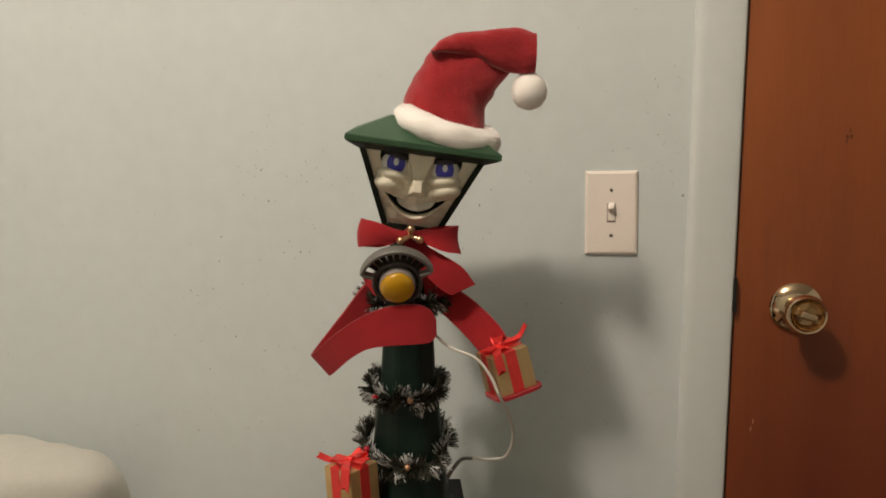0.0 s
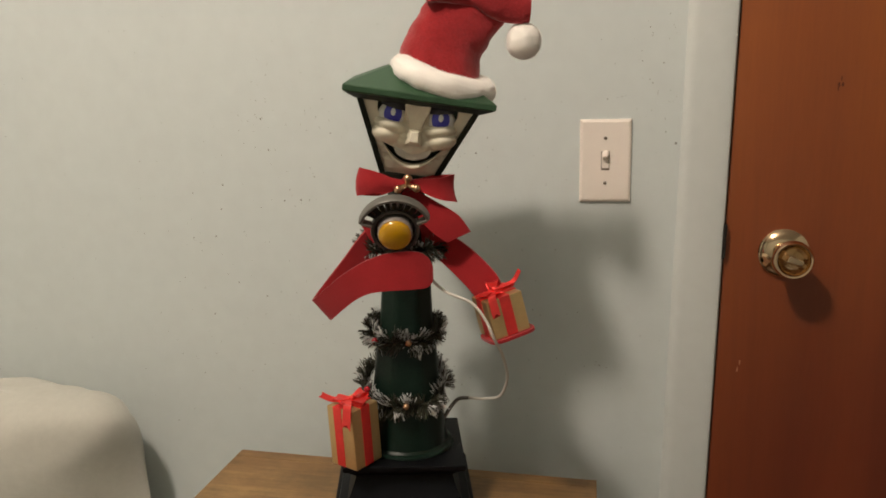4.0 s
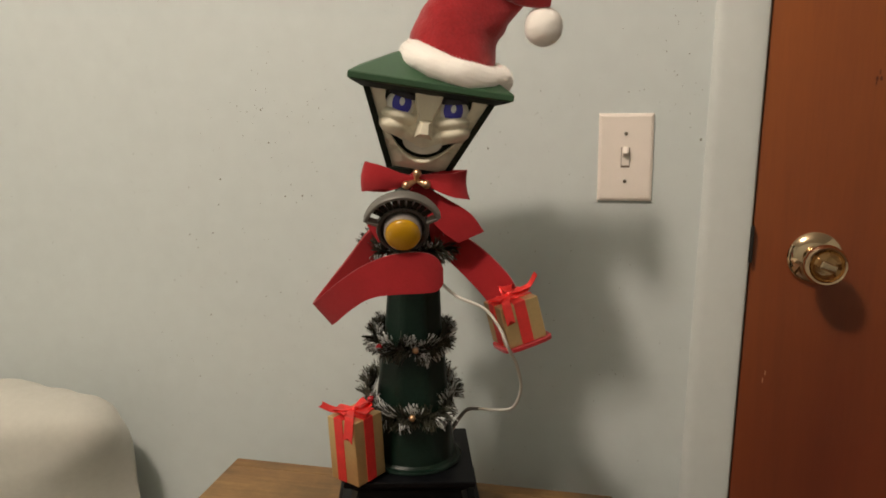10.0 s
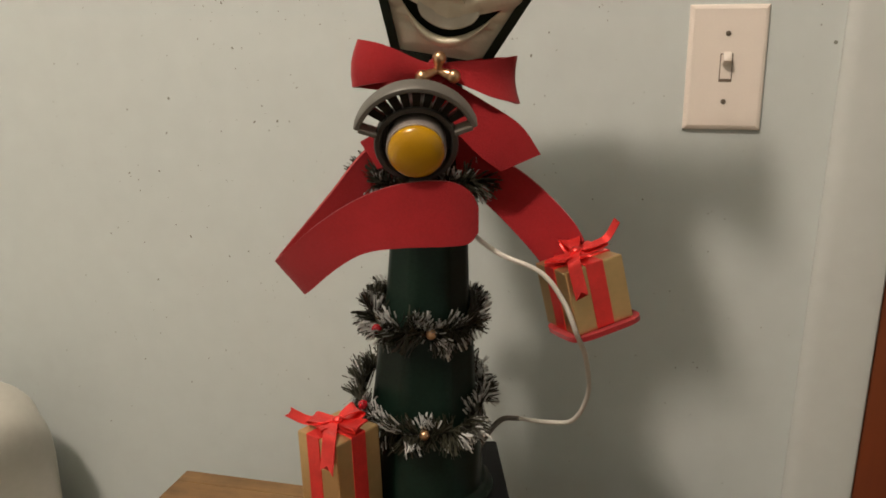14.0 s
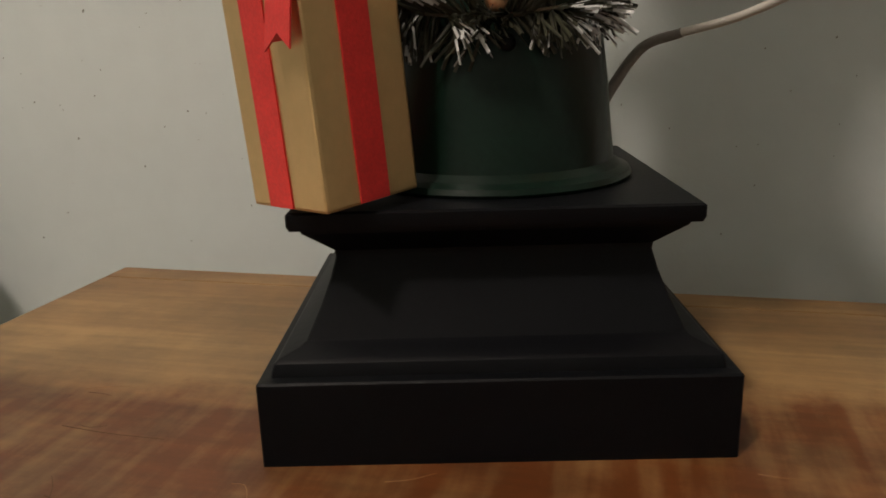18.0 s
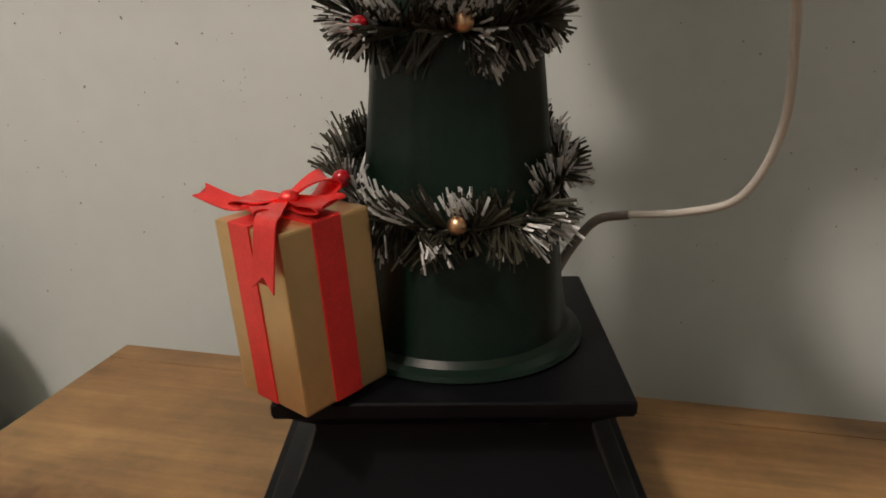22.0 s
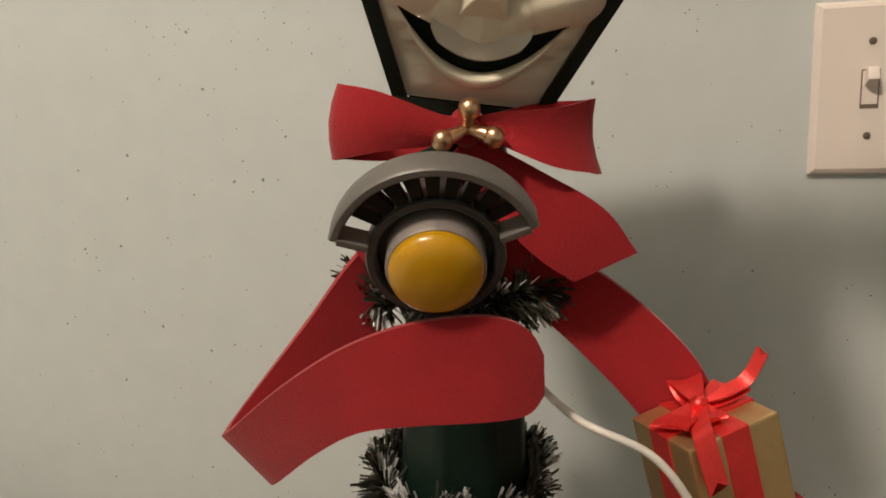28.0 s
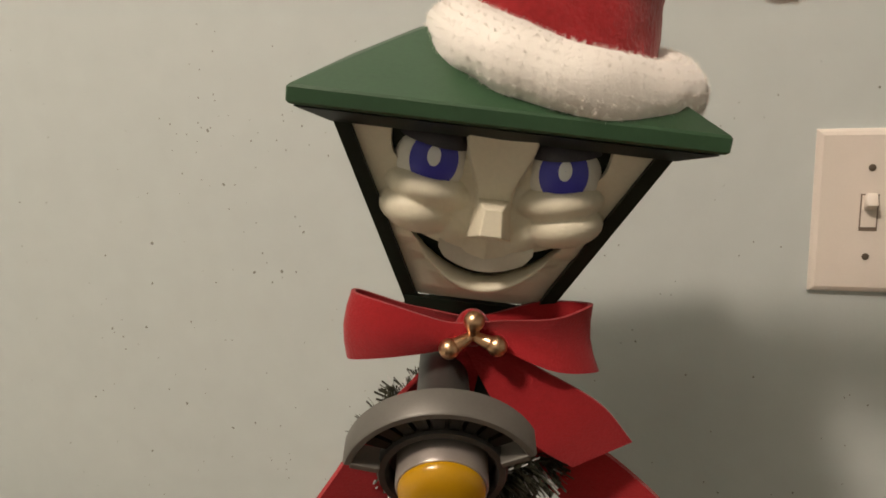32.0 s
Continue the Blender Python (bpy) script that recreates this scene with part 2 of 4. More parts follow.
FELT = mat("red_felt", (0.33, 0.010, 0.014), 0.85, vary=0.1, scale=60, bump=0.25, bump_scale=900, sheen=0.25, spec=0.25)
VELVET = mat("hat_red_plush", (0.31, 0.014, 0.017), 0.9, vary=0.18, scale=35, bump=0.4, bump_scale=500, sheen=0.4, spec=0.2)
FUR = mat("white_plush", (0.90, 0.86, 0.80), 0.95, vary=0.03, scale=80, bump=0.12, bump_scale=700, sheen=0.6, spec=0.1)
SATIN = mat("red_satin", (0.88, 0.058, 0.052), 0.36, 0.64, vary=0.12, scale=120, bump=0.08, bump_scale=800, spec=0.5)
GOLDBOX = mat("matte_gold_card", (0.66, 0.45, 0.21), 0.33, 0.80, vary=0.06, scale=30, bump=0.03, bump_scale=300)
GOLD = mat("gold_bead", (0.70, 0.44, 0.26), 0.34, 1.0, vary=0.08, scale=200)
BERRY = mat("red_berry", (0.38, 0.010, 0.018), 0.2, vary=0.08, scale=200)
NEEDLE = mat("tinsel_dark_green", (0.034, 0.034, 0.021), 0.36, vary=0.4, scale=200)
SNOW = mat("tinsel_frosted", (0.54, 0.55, 0.54), 0.35, vary=0.15, scale=300)
SILVER = mat("silver_plastic_rim", (0.34, 0.30, 0.275), 0.38, 0.35, vary=0.05, scale=80)
GREY = mat("grey_plastic", (0.142, 0.134, 0.119), 0.45, 0.2, vary=0.06, scale=80)
DARKGREY = mat("dark_grey_plastic", (0.056, 0.054, 0.050), 0.42, 0.2, vary=0.1, scale=80)
BLADE = mat("glossy_black_blade", (0.006, 0.007, 0.006), 0.30, vary=0.15, scale=90, spec=0.14)
YELLOW = mat("yellow_dome", (0.50, 0.26, 0.004), 0.26, vary=0.04, scale=60, coat=0.3)
CABLE = mat("white_cable", (0.62, 0.59, 0.53), 0.45, vary=0.05, scale=80)
CABLEDARK = mat("grey_strain_relief", (0.22, 0.20, 0.18), 0.5, vary=0.1, scale=80)


# ---- builders ----
def part(name, bm, material, parent=None, label="", smooth=None):
    """Links a bmesh as one mesh object, under a thing or a part; smooth: degrees up to which edges are shaded smooth."""
    me = bpy.data.meshes.new(name)
    bmesh.ops.recalc_face_normals(bm, faces=bm.faces)
    if smooth:
        for f in bm.faces:
            f.smooth = True
        for e in bm.edges:
            if len(e.link_faces) == 2 and e.calc_face_angle(0) > radians(smooth):
                e.smooth = False
    bm.to_mesh(me)
    bm.free()
    me.materials.append(material)
    ob = new(name, me)
    if parent:
        ob.parent = parent
    if label:
        ob["label"] = label
    return ob


def thing(name, m, label, category, group="", kind=""):
    """An empty at the base of a thing, which parents its parts."""
    ob = new(name)
    ob.empty_display_size = 0.05
    ob.matrix_world = m
    return tagged(ob, label, category, group, kind)


def block(lo, hi, bevel=0.0, seg=2, bm=None):
    bm = bm or bmesh.new()
    m = Matrix.Translation([(a + b) / 2 for a, b in zip(lo, hi)]) @ Matrix.Diagonal([*(b - a for a, b in zip(lo, hi)), 1])
    made = bmesh.ops.create_cube(bm, size=1, matrix=m)["verts"]
    if bevel:
        edges = {e for v in made for e in v.link_edges}
        bmesh.ops.bevel(bm, geom=list(edges), offset=bevel, segments=seg, affect="EDGES", profile=0.6)
    return bm


def loft(rings, closed=True, caps=True, bm=None):
    """Joins rings of points one after another."""
    bm = bm or bmesh.new()
    vs = [[bm.verts.new(p) for p in ring] for ring in rings]
    for a, b in zip(vs, vs[1:]):
        n = len(a)
        for i in range(n if closed else n - 1):
            j = (i + 1) % n
            bm.faces.new((a[i], a[j], b[j], b[i]))
    if caps and closed:
        bm.faces.new(vs[0][::-1])
        bm.faces.new(vs[-1])
    return bm


def squares(profile, cx=0.0, cy=0.0, corner=0.12):
    """Rings of a square plan with chamfered corners, for (half width, z) rows."""
    rings = []
    for h, z in profile:
        c = min(corner * h, 0.0006)
        rings.append([(cx + x, cy + y, z) for x, y in ((-h + c, -h), (h - c, -h), (h, -h + c), (h, h - c), (h - c, h), (-h + c, h), (-h, h - c), (-h, -h + c))])
    return rings


def lathe(profile, n=48, facet=0.0, waves=8, m=None):
    """Turns a profile; facet: how far the round gives way to flats (1: a polygon) above the foot."""
    rings, half = [], math.pi / waves
    for r, z in profile:
        k = facet * min(max((z - 0.112) / 0.02, 0), 1)
        ring = []
        for a in (2 * math.pi * i / n for i in range(n)):
            flat = math.cos(half) / math.cos((a + half) % (2 * half) - half)
            q = r * (1 + k * (min(flat * 1.03, 1.0) - 1))
            ring.append(Vector((q * math.cos(a), q * math.sin(a), z)))
        rings.append(ring)
    if m:
        rings = [[m @ p for p in ring] for ring in rings]
    return loft(rings)


def spline(points, n=8):
    """Points on a smooth curve through the given ones."""
    pts = [Vector(p) for p in points]
    pts = [2 * pts[0] - pts[1], *pts, 2 * pts[-1] - pts[-2]]
    out = []
    for i in range(1, len(pts) - 2):
        p0, p1, p2, p3 = pts[i - 1 : i + 3]
        for k in range(n):
            t = k / n
            out.append(0.5 * (2 * p1 + (p2 - p0) * t + (2 * p0 - 5 * p1 + 4 * p2 - p3) * t * t + (3 * p1 - p0 - 3 * p2 + p3) * t**3))
    return out + [pts[-2]]


def tube(points, radius, sides=10, n=8, bm=None):
    """A round tube along a smooth curve; radius: one number or one for each end."""
    path = spline(points, n)
    r0, r1 = radius if isinstance(radius, tuple) else (radius, radius)
    rings, up = [], Vector((0.31, 0.2, 0.93))
    for i, p in enumerate(path):
        d = (path[min(i + 1, len(path) - 1)] - path[max(i - 1, 0)]).normalized()
        side = d.cross(up).normalized()
        over = side.cross(d)
        r = r0 + (r1 - r0) * i / (len(path) - 1)
        rings.append([p + r * (math.cos(a) * side + math.sin(a) * over) for a in (2 * math.pi * k / sides for k in range(sides))])
    return loft(rings, bm=bm)


def band(top, bottom, thick=0.002, n=8, across=4, belly=0.0):
    """A strip of cloth between two smooth edges, with thickness; belly: how far it bulges along its normal."""
    a, b = spline(top, n), spline(bottom, n)
    rows = []
    for i in range(len(a)):
        d = (a[min(i + 1, len(a) - 1)] - a[max(i - 1, 0)]).normalized()
        nrm = d.cross(b[i] - a[i]).normalized()
        mid = [a[i].lerp(b[i], k / across) + nrm * belly * math.sin(math.pi * k / across) for k in range(across + 1)]
        rows.append([p + nrm * thick / 2 for p in mid] + [p - nrm * thick / 2 for p in reversed(mid)])
    return loft(rows)


def ball(center, radius, seg=20, bm=None, stretch=(1, 1, 1)):
    bm = bm or bmesh.new()
    bmesh.ops.create_uvsphere(bm, u_segments=seg, v_segments=max(seg // 2, 6), radius=radius, matrix=Matrix.Translation(center) @ Matrix.Diagonal((*stretch, 1)))
    return bm


# ---- room ----
def wall(name, boxes, material=WALL, label="pale mint painted plaster wall"):
    bm = bmesh.new()
    for lo, hi in boxes:
        block(lo, hi, bm=bm)
    return tagged(part(name, bm, material), label, "wall", kind="structure")


X0, X1, Y0, H = -2.9, 2.2, -3.5, 2.74
D0, D1, DTOP = 0.162, 0.962, 2.06
wall("wall_north", [((X0, 0, 0), (D0 - 0.018, 0.12, H)), ((D1 + 0.018, 0, 0), (X1, 0.12, H)), ((D0 - 0.018, 0, DTOP + 0.018), (D1 + 0.018, 0.12, H))], label="pale mint painted wall flecked with dark paint dots")
wall("wall_south", [((X0, Y0 - 0.12, 0), (X1, Y0, H))])
wall("wall_west", [((X0 - 0.12, Y0 - 0.12, 0), (X0, 0.12, H))])
wall("wall_east", [((X1, Y0 - 0.12, 0), (X1 + 0.12, 0.12, H))])
tagged(part("floor", block((X0 - 0.12, Y0 - 0.12, -0.1), (X1 + 0.12, 0.12, 0)), FLOOR), "brown wooden floor", "floor", kind="structure")
tagged(part("ceiling", block((X0 - 0.12, Y0 - 0.12, H), (X1 + 0.12, 0.12, H + 0.1)), CEIL), "off-white painted ceiling", "ceiling", kind="structure")


# door casing: moulded boards, jamb and head
def casing(x, z0, z1, flip):
    s = -1 if flip else 1
    prof = [(0.0, 0.0), (0.0, 0.004), (0.002, 0.0068), (0.007, 0.0092), (0.013, 0.0104), (0.018, 0.0100), (0.024, 0.0104), (0.056, 0.0112), (0.0600, 0.0098), (0.062, 0.007), (0.062, 0.0)]
    rings = [[(x + s * (u - 0.031), -v, z) for u, v in prof] for z in (z0, z1)]
    return loft(rings)


trim = thing("trim", Matrix.Identity(4), "pale painted moulded wooden door casing", "door casing", kind="structure")
part("casing_side", casing(D0 - 0.031 - 0.004, 0, DTOP + 0.06, False), TRIM, trim, smooth=35)
part("casing_side", casing(D1 + 0.031 + 0.004, 0, DTOP + 0.06, True), TRIM, trim, smooth=35)
part("casing_head", block((D0 - 0.003, -0.011, DTOP + 0.004), (D1 + 0.003, 0, DTOP + 0.066), 0.003), TRIM, trim)
part("jamb", block((D0 - 0.018, 0.001, 0), (D0 - 0.003, 0.12, DTOP)), TRIM, trim)
part("jamb", block((D1 + 0.003, 0.001, 0), (D1 + 0.018, 0.12, DTOP)), TRIM, trim)
part("jamb_head", block((D0 - 0.003, 0.001, DTOP + 0.003), (D1 + 0.003, 0.12, DTOP + 0.018)), TRIM, trim)

door = thing("door_1", Matrix.Identity(4), "closed flush door in reddish brown stained wood", "door", kind="structure")
part("slab", block((D0 - 0.0016, -0.001, 0.01), (D1 + 0.0012, 0.036, DTOP), 0.0010), DOOR, door)
KN = Vector((0.236, -0.001, 1.083))
turned = Matrix.Translation(KN) @ Matrix.Rotation(radians(90), 4, "X")
knob = part("knob_rose", lathe([(0.001, 0), (0.0325, 0), (0.0330, 0.003), (0.030, 0.007), (0.022, 0.010), (0.0165, 0.012), (0.001, 0.0125)], 40, m=turned), BRASS, door, "polished brass rose", smooth=40)
part("knob", lathe([(0.001, 0.011), (0.0145, 0.012), (0.0150, 0.016), (0.0125, 0.024), (0.0135, 0.029), (0.0190, 0.034), (0.0232, 0.041), (0.0246, 0.049), (0.0240, 0.0555), (0.0222, 0.0585), (0.0200, 0.0580), (0.0178, 0.0530), (0.0120, 0.0500), (0.001, 0.0495)], 44, m=turned), BRASS, knob, "polished brass round door knob", smooth=40)
turn_bm = block((-0.0048, -0.0095, 0.047), (0.0048, 0.0095, 0.066), 0.0022, 3)
turn_bm.transform(turned @ Matrix.Rotation(radians(70), 4, "Z"))
part("lock_button", turn_bm, BRASS, knob, smooth=40)
part("strike_plate", block((D0 - 0.0050, -0.0122, 1.074), (D0 - 0.001, 0.004, 1.120), 0.0012), DARKMETAL, door, "dark worn strike plate")
kb = bmesh.new()
for dx, dz, a, b in ((-0.0022, 0, 0.0016, 0.0034), (0.0022, 0.0006, 0.0017, 0.0028), (-0.0026, -0.0050, 0.0008, 0.0028), (0.0004, 0.0080, 0.0008, 0.0034)):
    bmesh.ops.create_circle(kb, cap_ends=True, segments=18, radius=1, matrix=Matrix.Translation((0.286 + dx, -0.0016 - dx * 0.1, 1.301 + dz)) @ Matrix.Rotation(radians(90), 4, "X") @ Matrix.Diagonal((a, b, 1, 1)))
part("knot", kb, KNOT, door, "dark knot in the wood")
sb = bmesh.new()
for dx, dz in ((0, 0), (-0.0026, -0.010)):
    block((0.1905 + dx, -0.0018, 0.925 + dz), (0.1920 + dx, -0.0008, 0.931 + dz), bm=sb)
part("scratch", sb, mat("bare_wood_scratch", (0.42, 0.22, 0.12), 0.6), door, "pale scratch in the stained finish")

# light switch, set a little askew
switch = thing("light_switch", pose(-0.0010, 0, 1.2004, 0, -1.4, 0), "ivory single toggle light switch on the wall", "light switch")
pl = bmesh.new()
loft([[(sx * a, -y, sz * b) for sx, sz in ((-1, -1), (1, -1), (1, 1), (-1, 1))] for a, b, y in ((0.0343, 0.0558, 0.0), (0.0343, 0.0558, 0.0022), (0.0328, 0.0543, 0.0044), (0.0303, 0.0518, 0.0056))], bm=pl)
part("plate", pl, PLATE, switch, smooth=20)
# the slot is no recess: its shade is put into this block's brown
part("toggle_slot", block((-0.0056, -0.0059, -0.0126), (0.0056, -0.0050, 0.0126), 0.0003), mat("slot_shadow_plastic", (0.20, 0.15, 0.11), 0.5), switch)
part("toggle_seat", block((-0.0047, -0.0064, -0.0100), (0.0047, -0.0054, 0.0117), 0.0004), PLATE, switch)
tg = block((-0.0035, -0.0165, -0.0046), (0.0035, -0.0035, 0.0044), 0.0012)
tg.transform(Matrix.Translation((0, 0.0015, 0.0035)) @ Matrix.Rotation(radians(-24), 4, "X"))
part("toggle", tg, PLATE, switch, smooth=40)
for z in (0.0302, -0.0302):
    part("screw", lathe([(0.0005, 0), (0.0024, 0), (0.0022, 0.0007), (0.0005, 0.0010)], 16, m=Matrix.Translation((0, -0.0055, z)) @ Matrix.Rotation(radians(90), 4, "X")), STEEL, switch, smooth=40)

# dark flecks of paint on the wall
rng = random.Random(5)
fk = bmesh.new()
spots = [(-0.546, 1.003, 2.0), (-0.589, 0.950, 1.8), (-0.618, 1.070, 1.9), (-0.581, 1.074, 1.5), (-0.570, 1.116, 1.8), (-0.566, 1.153, 1.8), (-0.467, 1.132, 1.9), (-0.441, 1.134, 1.9), (-0.500, 0.984, 1.9), (-0.501, 1.252, 2.0), (-0.490, 1.207, 1.9), (-0.419, 1.169, 1.6), (-0.611, 0.852, 1.5), (0.090, 1.225, 2.2), (-0.179, 1.207, 2.0)]
for cx, cz, n, sx, sz in ((-0.47, 1.25, 34, 0.05, 0.03), (-0.48, 1.19, 26, 0.05, 0.05), (-0.16, 1.20, 40, 0.05, 0.05), (0.05, 1.32, 46, 0.035, 0.05), (-0.62, 1.05, 24, 0.04, 0.06), (-0.45, 0.93, 26, 0.07, 0.06), (-0.40, 1.02, 20, 0.06, 0.08), (-0.05, 0.95, 34, 0.09, 0.09), (-0.62, 0.90, 16, 0.08, 0.06), (-0.2, 0.87, 16, 0.12, 0.05)):
    spots += [(rng.gauss(cx, sx), rng.gauss(cz, sz), rng.uniform(0.35, 1.15)) for _ in range(n)]
spots += [(rng.uniform(-1.0, 0.09), rng.uniform(0.8, 1.5), rng.uniform(0.3, 0.9)) for _ in range(170)]
for x, z, r in spots:
    if x < 0.092 and not (abs(x) < 0.04 and abs(z - 1.2) < 0.062):
        r *= 0.00095
        k, turn0 = rng.uniform(0.5, 1.0), rng.uniform(0, 3)
        bmesh.ops.create_cone(fk, cap_ends=True, segments=7, radius1=r, radius2=r * 0.6, depth=0.0006, matrix=Matrix.Translation((x, -0.0002, z)) @ Matrix.Rotation(radians(90), 4, "X") @ Matrix.Rotation(turn0, 4, "Z") @ Matrix.Diagonal((1, k, 1, 1)))
tagged(part("paint_flecks", fk, SPECK), "tiny dark flecks of paint spattered on the wall", "paint flecks", kind="stuff")

# bedside table
TZ = 0.7805
TABLE_SCRATCH = mat("dark_scratch", (0.085, 0.038, 0.015), 0.7, vary=0.3, scale=200)
table = thing("bedside_table", pose(-0.2401, -0.3142, 0, 0, 0, 1.3), "small wooden bedside table with a worn, patchy varnished top", "table")
T0, T1, TB, TF = -0.255, 0.250, 0.215, -0.30
for i, (y0, y1) in enumerate(((TB - 0.021, TB), (TF, TB - 0.0214))):
    part("top_board", block((T0, y0, TZ - 0.022), (T1, y1, TZ), 0.0012), TABLE, table)
part("apron", block((T0 + 0.02, TF + 0.02, TZ - 0.11), (T1 - 0.02, TB - 0.02, TZ - 0.0225), 0.002), TABLE, table)
for x in (T0 + 0.025, T1 - 0.065):
    for y in (TF + 0.025, TB - 0.065):
        part("leg", block((x, y, 0), (x + 0.04, y + 0.04, TZ - 0.1105), 0.003), TABLE, table)

TABLE_SCUFF = mat("pale_scratch", (0.24, 0.125, 0.05), 0.6, vary=0.3, scale=200)
for pts in (((-0.140, 0.014), (-0.118, 0.012), (-0.094, 0.012)), ((-0.112, -0.029), (-0.086, -0.036), (-0.066, -0.040), (-0.050, -0.040))):
    part("scratch", tube([(x, y, TZ - 0.0001) for x, y in pts], (0.0003, 0.0002), 6, 5), TABLE_SCRATCH, table)
scr = random.Random(21)
for i in range(14):
    x, y, a, L = scr.uniform(-0.20, 0.20), scr.uniform(-0.06, 0.05), scr.gauss(0.5, 0.5), scr.uniform(0.008, 0.024)
    bend = scr.gauss(0, 0.002)
    part("scratch", tube([(x, y, TZ - 0.00012), (x + L / 2 * math.cos(a), y + L / 2 * math.sin(a) + bend, TZ - 0.0001), (x + L * math.cos(a), y + L * math.sin(a), TZ - 0.00012)], (0.00026, 0.00018), 6, 4), TABLE_SCUFF if i % 3 else TABLE_SCRATCH, table)

# bed and pillow
bed = thing("bed", Matrix.Identity(4), "bed with a pale cotton sheet beside the table", "bed")
part("mattress", block((-1.75, -1.9, 0.36), (-0.60, -0.03, 0.62), 0.05, 4), SHEET, bed, smooth=50)
part("bed_base", block((-1.72, -1.87, 0.08), (-0.63, -0.05, 0.359), 0.01), mat("bed_base_cloth", (0.25, 0.24, 0.22), 0.9), bed)
for x in (-1.68, -0.74):
    for y in (-1.83, -0.14):
        part("foot", block((x, y, 0), (x + 0.06, y + 0.06, 0.079), 0.004), BLACK, bed)


def step(v, a, b):
    t = min(max((v - a) / (b - a), 0), 1)
    return t * t * (3 - 2 * t)


pb = bmesh.new()
bmesh.ops.create_uvsphere(pb, u_segments=96, v_segments=64, radius=1)
for v in pb.verts:
    x, y, z = v.co
    q = 0.27
    v.co = Vector((math.copysign(abs(x) ** q, x), math.copysign(abs(y) ** 0.8, y), math.copysign(abs(z) ** q, z)))
    v.co = Vector((v.co.x * 0.33, v.co.y * 0.10, v.co.z * 0.17))
    v.co.y *= 1 - 0.38 * step(v.co.x, 0.04, 0.33)
    w = noise.noise(v.co * 9) * 0.012 + noise.noise(Vector((v.co.x * 30, v.co.y * 20, v.co.z * 8))) * 0.006 * step(v.co.x, 0.05, 0.30)
    v.co += Vector((0.4, 0.8, 0.6)) * w
pb.transform(pose(-1.006, -0.108, 0.668, 5, -2.6, 3))
# the drooping end turns away from the light along a soft slanting crease
for v in pb.verts:
    over = 0.70 * (v.co.x + 0.684) - 0.71 * (v.co.z - 0.808)
    if over > -0.02 and v.co.y < -0.075:
        fold = (over + 0.02) ** 2 / 0.08 if over < 0.02 else over
        room = -0.070 - v.co.y
        v.co.y += room * (1 - math.exp(-((0.9 * fold / room) ** 1.6))) ** 0.625 * (0.94 + 0.10 * noise.noise(v.co * 22))
tagged(part("pillow", pb, PILLOW, smooth=80), "cream cotton pillow leaning upright against the wall", "pillow")

# ---- the lamp post decoration ----
POST = pose(OX, OY, TZ, 0, 0, OA)
lamp = thing("lamp_post_decoration", POST, "toy street lamp with a smiling cream face, standing on the table", "decoration")
part("pedestal", loft(squares([(0.0822, 0), (0.0822, 0.0304), (0.0816, 0.0312), (0.0778, 0.0316), (0.0774, 0.0338), (0.0766, 0.0360), (0.0748, 0.0374), (0.0690, 0.0392), (0.0668, 0.0406), (0.0620, 0.0510), (0.0582, 0.0610), (0.0562, 0.0680), (0.0565, 0.0705), (0.0660, 0.0790), (0.0665, 0.0805), (0.0695, 0.0808), (0.0702, 0.0825), (0.0702, 0.0865), (0.0692, 0.0872)])), BLACK, lamp, "stepped square black plastic pedestal", smooth=25)
post = part("post", lathe([(0.0555, 0.087), (0.0565, 0.0885), (0.0555, 0.0905), (0.0520, 0.0920), (0.0492, 0.0945), (0.0485, 0.1000), (0.0465, 0.1250), (0.0440, 0.1450), (0.0412, 0.1680), (0.0382, 0.2000), (0.0362, 0.2180), (0.0335, 0.2290), (0.0322, 0.2500), (0.0305, 0.2800), (0.0285, 0.3100), (0.0265, 0.3500), (0.0225, 0.3900), (0.0200, 0.4150), (0.0200, 0.4240)], 128, 1.0, 8, m=Matrix.Translation((0.003, 0, 0))), GREEN, lamp, "tapered dark green ribbed post", smooth=14)
hole = ball((0, 0, 0), 1, 16, stretch=(0.0030, 0.0012, 0.0030))
hole.transform(pose(0.003, 0, 0, 0, 0, 4) @ Matrix.Translation((0, -0.0450, 0.1400)))
part("screw_hole", hole, BLACK, post, smooth=80)

# lantern head, leaning a little with the sway
HEAD = pose(HX, -0.009, 0.418, 5, HT, 0)
HB, HTOP, HZ = 0.0315, 0.0670, 0.0850


def head(bm):
    bm.transform(HEAD)
    return bm


lantern = part("lantern_body", head(loft(squares([(HB - 0.006, 0), (HTOP - 0.008, HZ)]))), FRAME, lamp, "dark lantern housing")
for sx in (-1, 1):
    for sy in (-1, 1):
        bar = loft([[(sx * (h - a), sy * (h - b), z) for a, b in ((0, 0), (0.0064, 0), (0.0064, 0.005), (0, 0.005))] for h, z in ((HB, -0.002), (HTOP, HZ + 0.002))])
        part("frame_bar", head(bar), FRAME, lantern)
for s in (-1, 1):
    part("frame_rail", head(block((-HB, s * HB - 0.002, -0.004), (HB, s * HB + 0.002, 0.001))), FRAME, lantern)
part("roof", head(loft(squares([(0.0730, HZ - 0.001), (0.0778, HZ + 0.0005), (0.0788, HZ + 0.0015), (0.0788, HZ + 0.0065), (0.0779, HZ + 0.0075), (0.0440, HZ + 0.0255), (0.0200, HZ + 0.0370)], corner=0.03))), ROOF, lamp, "green plastic pyramid roof with a raised brim", smooth=20)
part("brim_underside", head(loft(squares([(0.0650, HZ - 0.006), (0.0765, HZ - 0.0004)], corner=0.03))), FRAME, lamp)


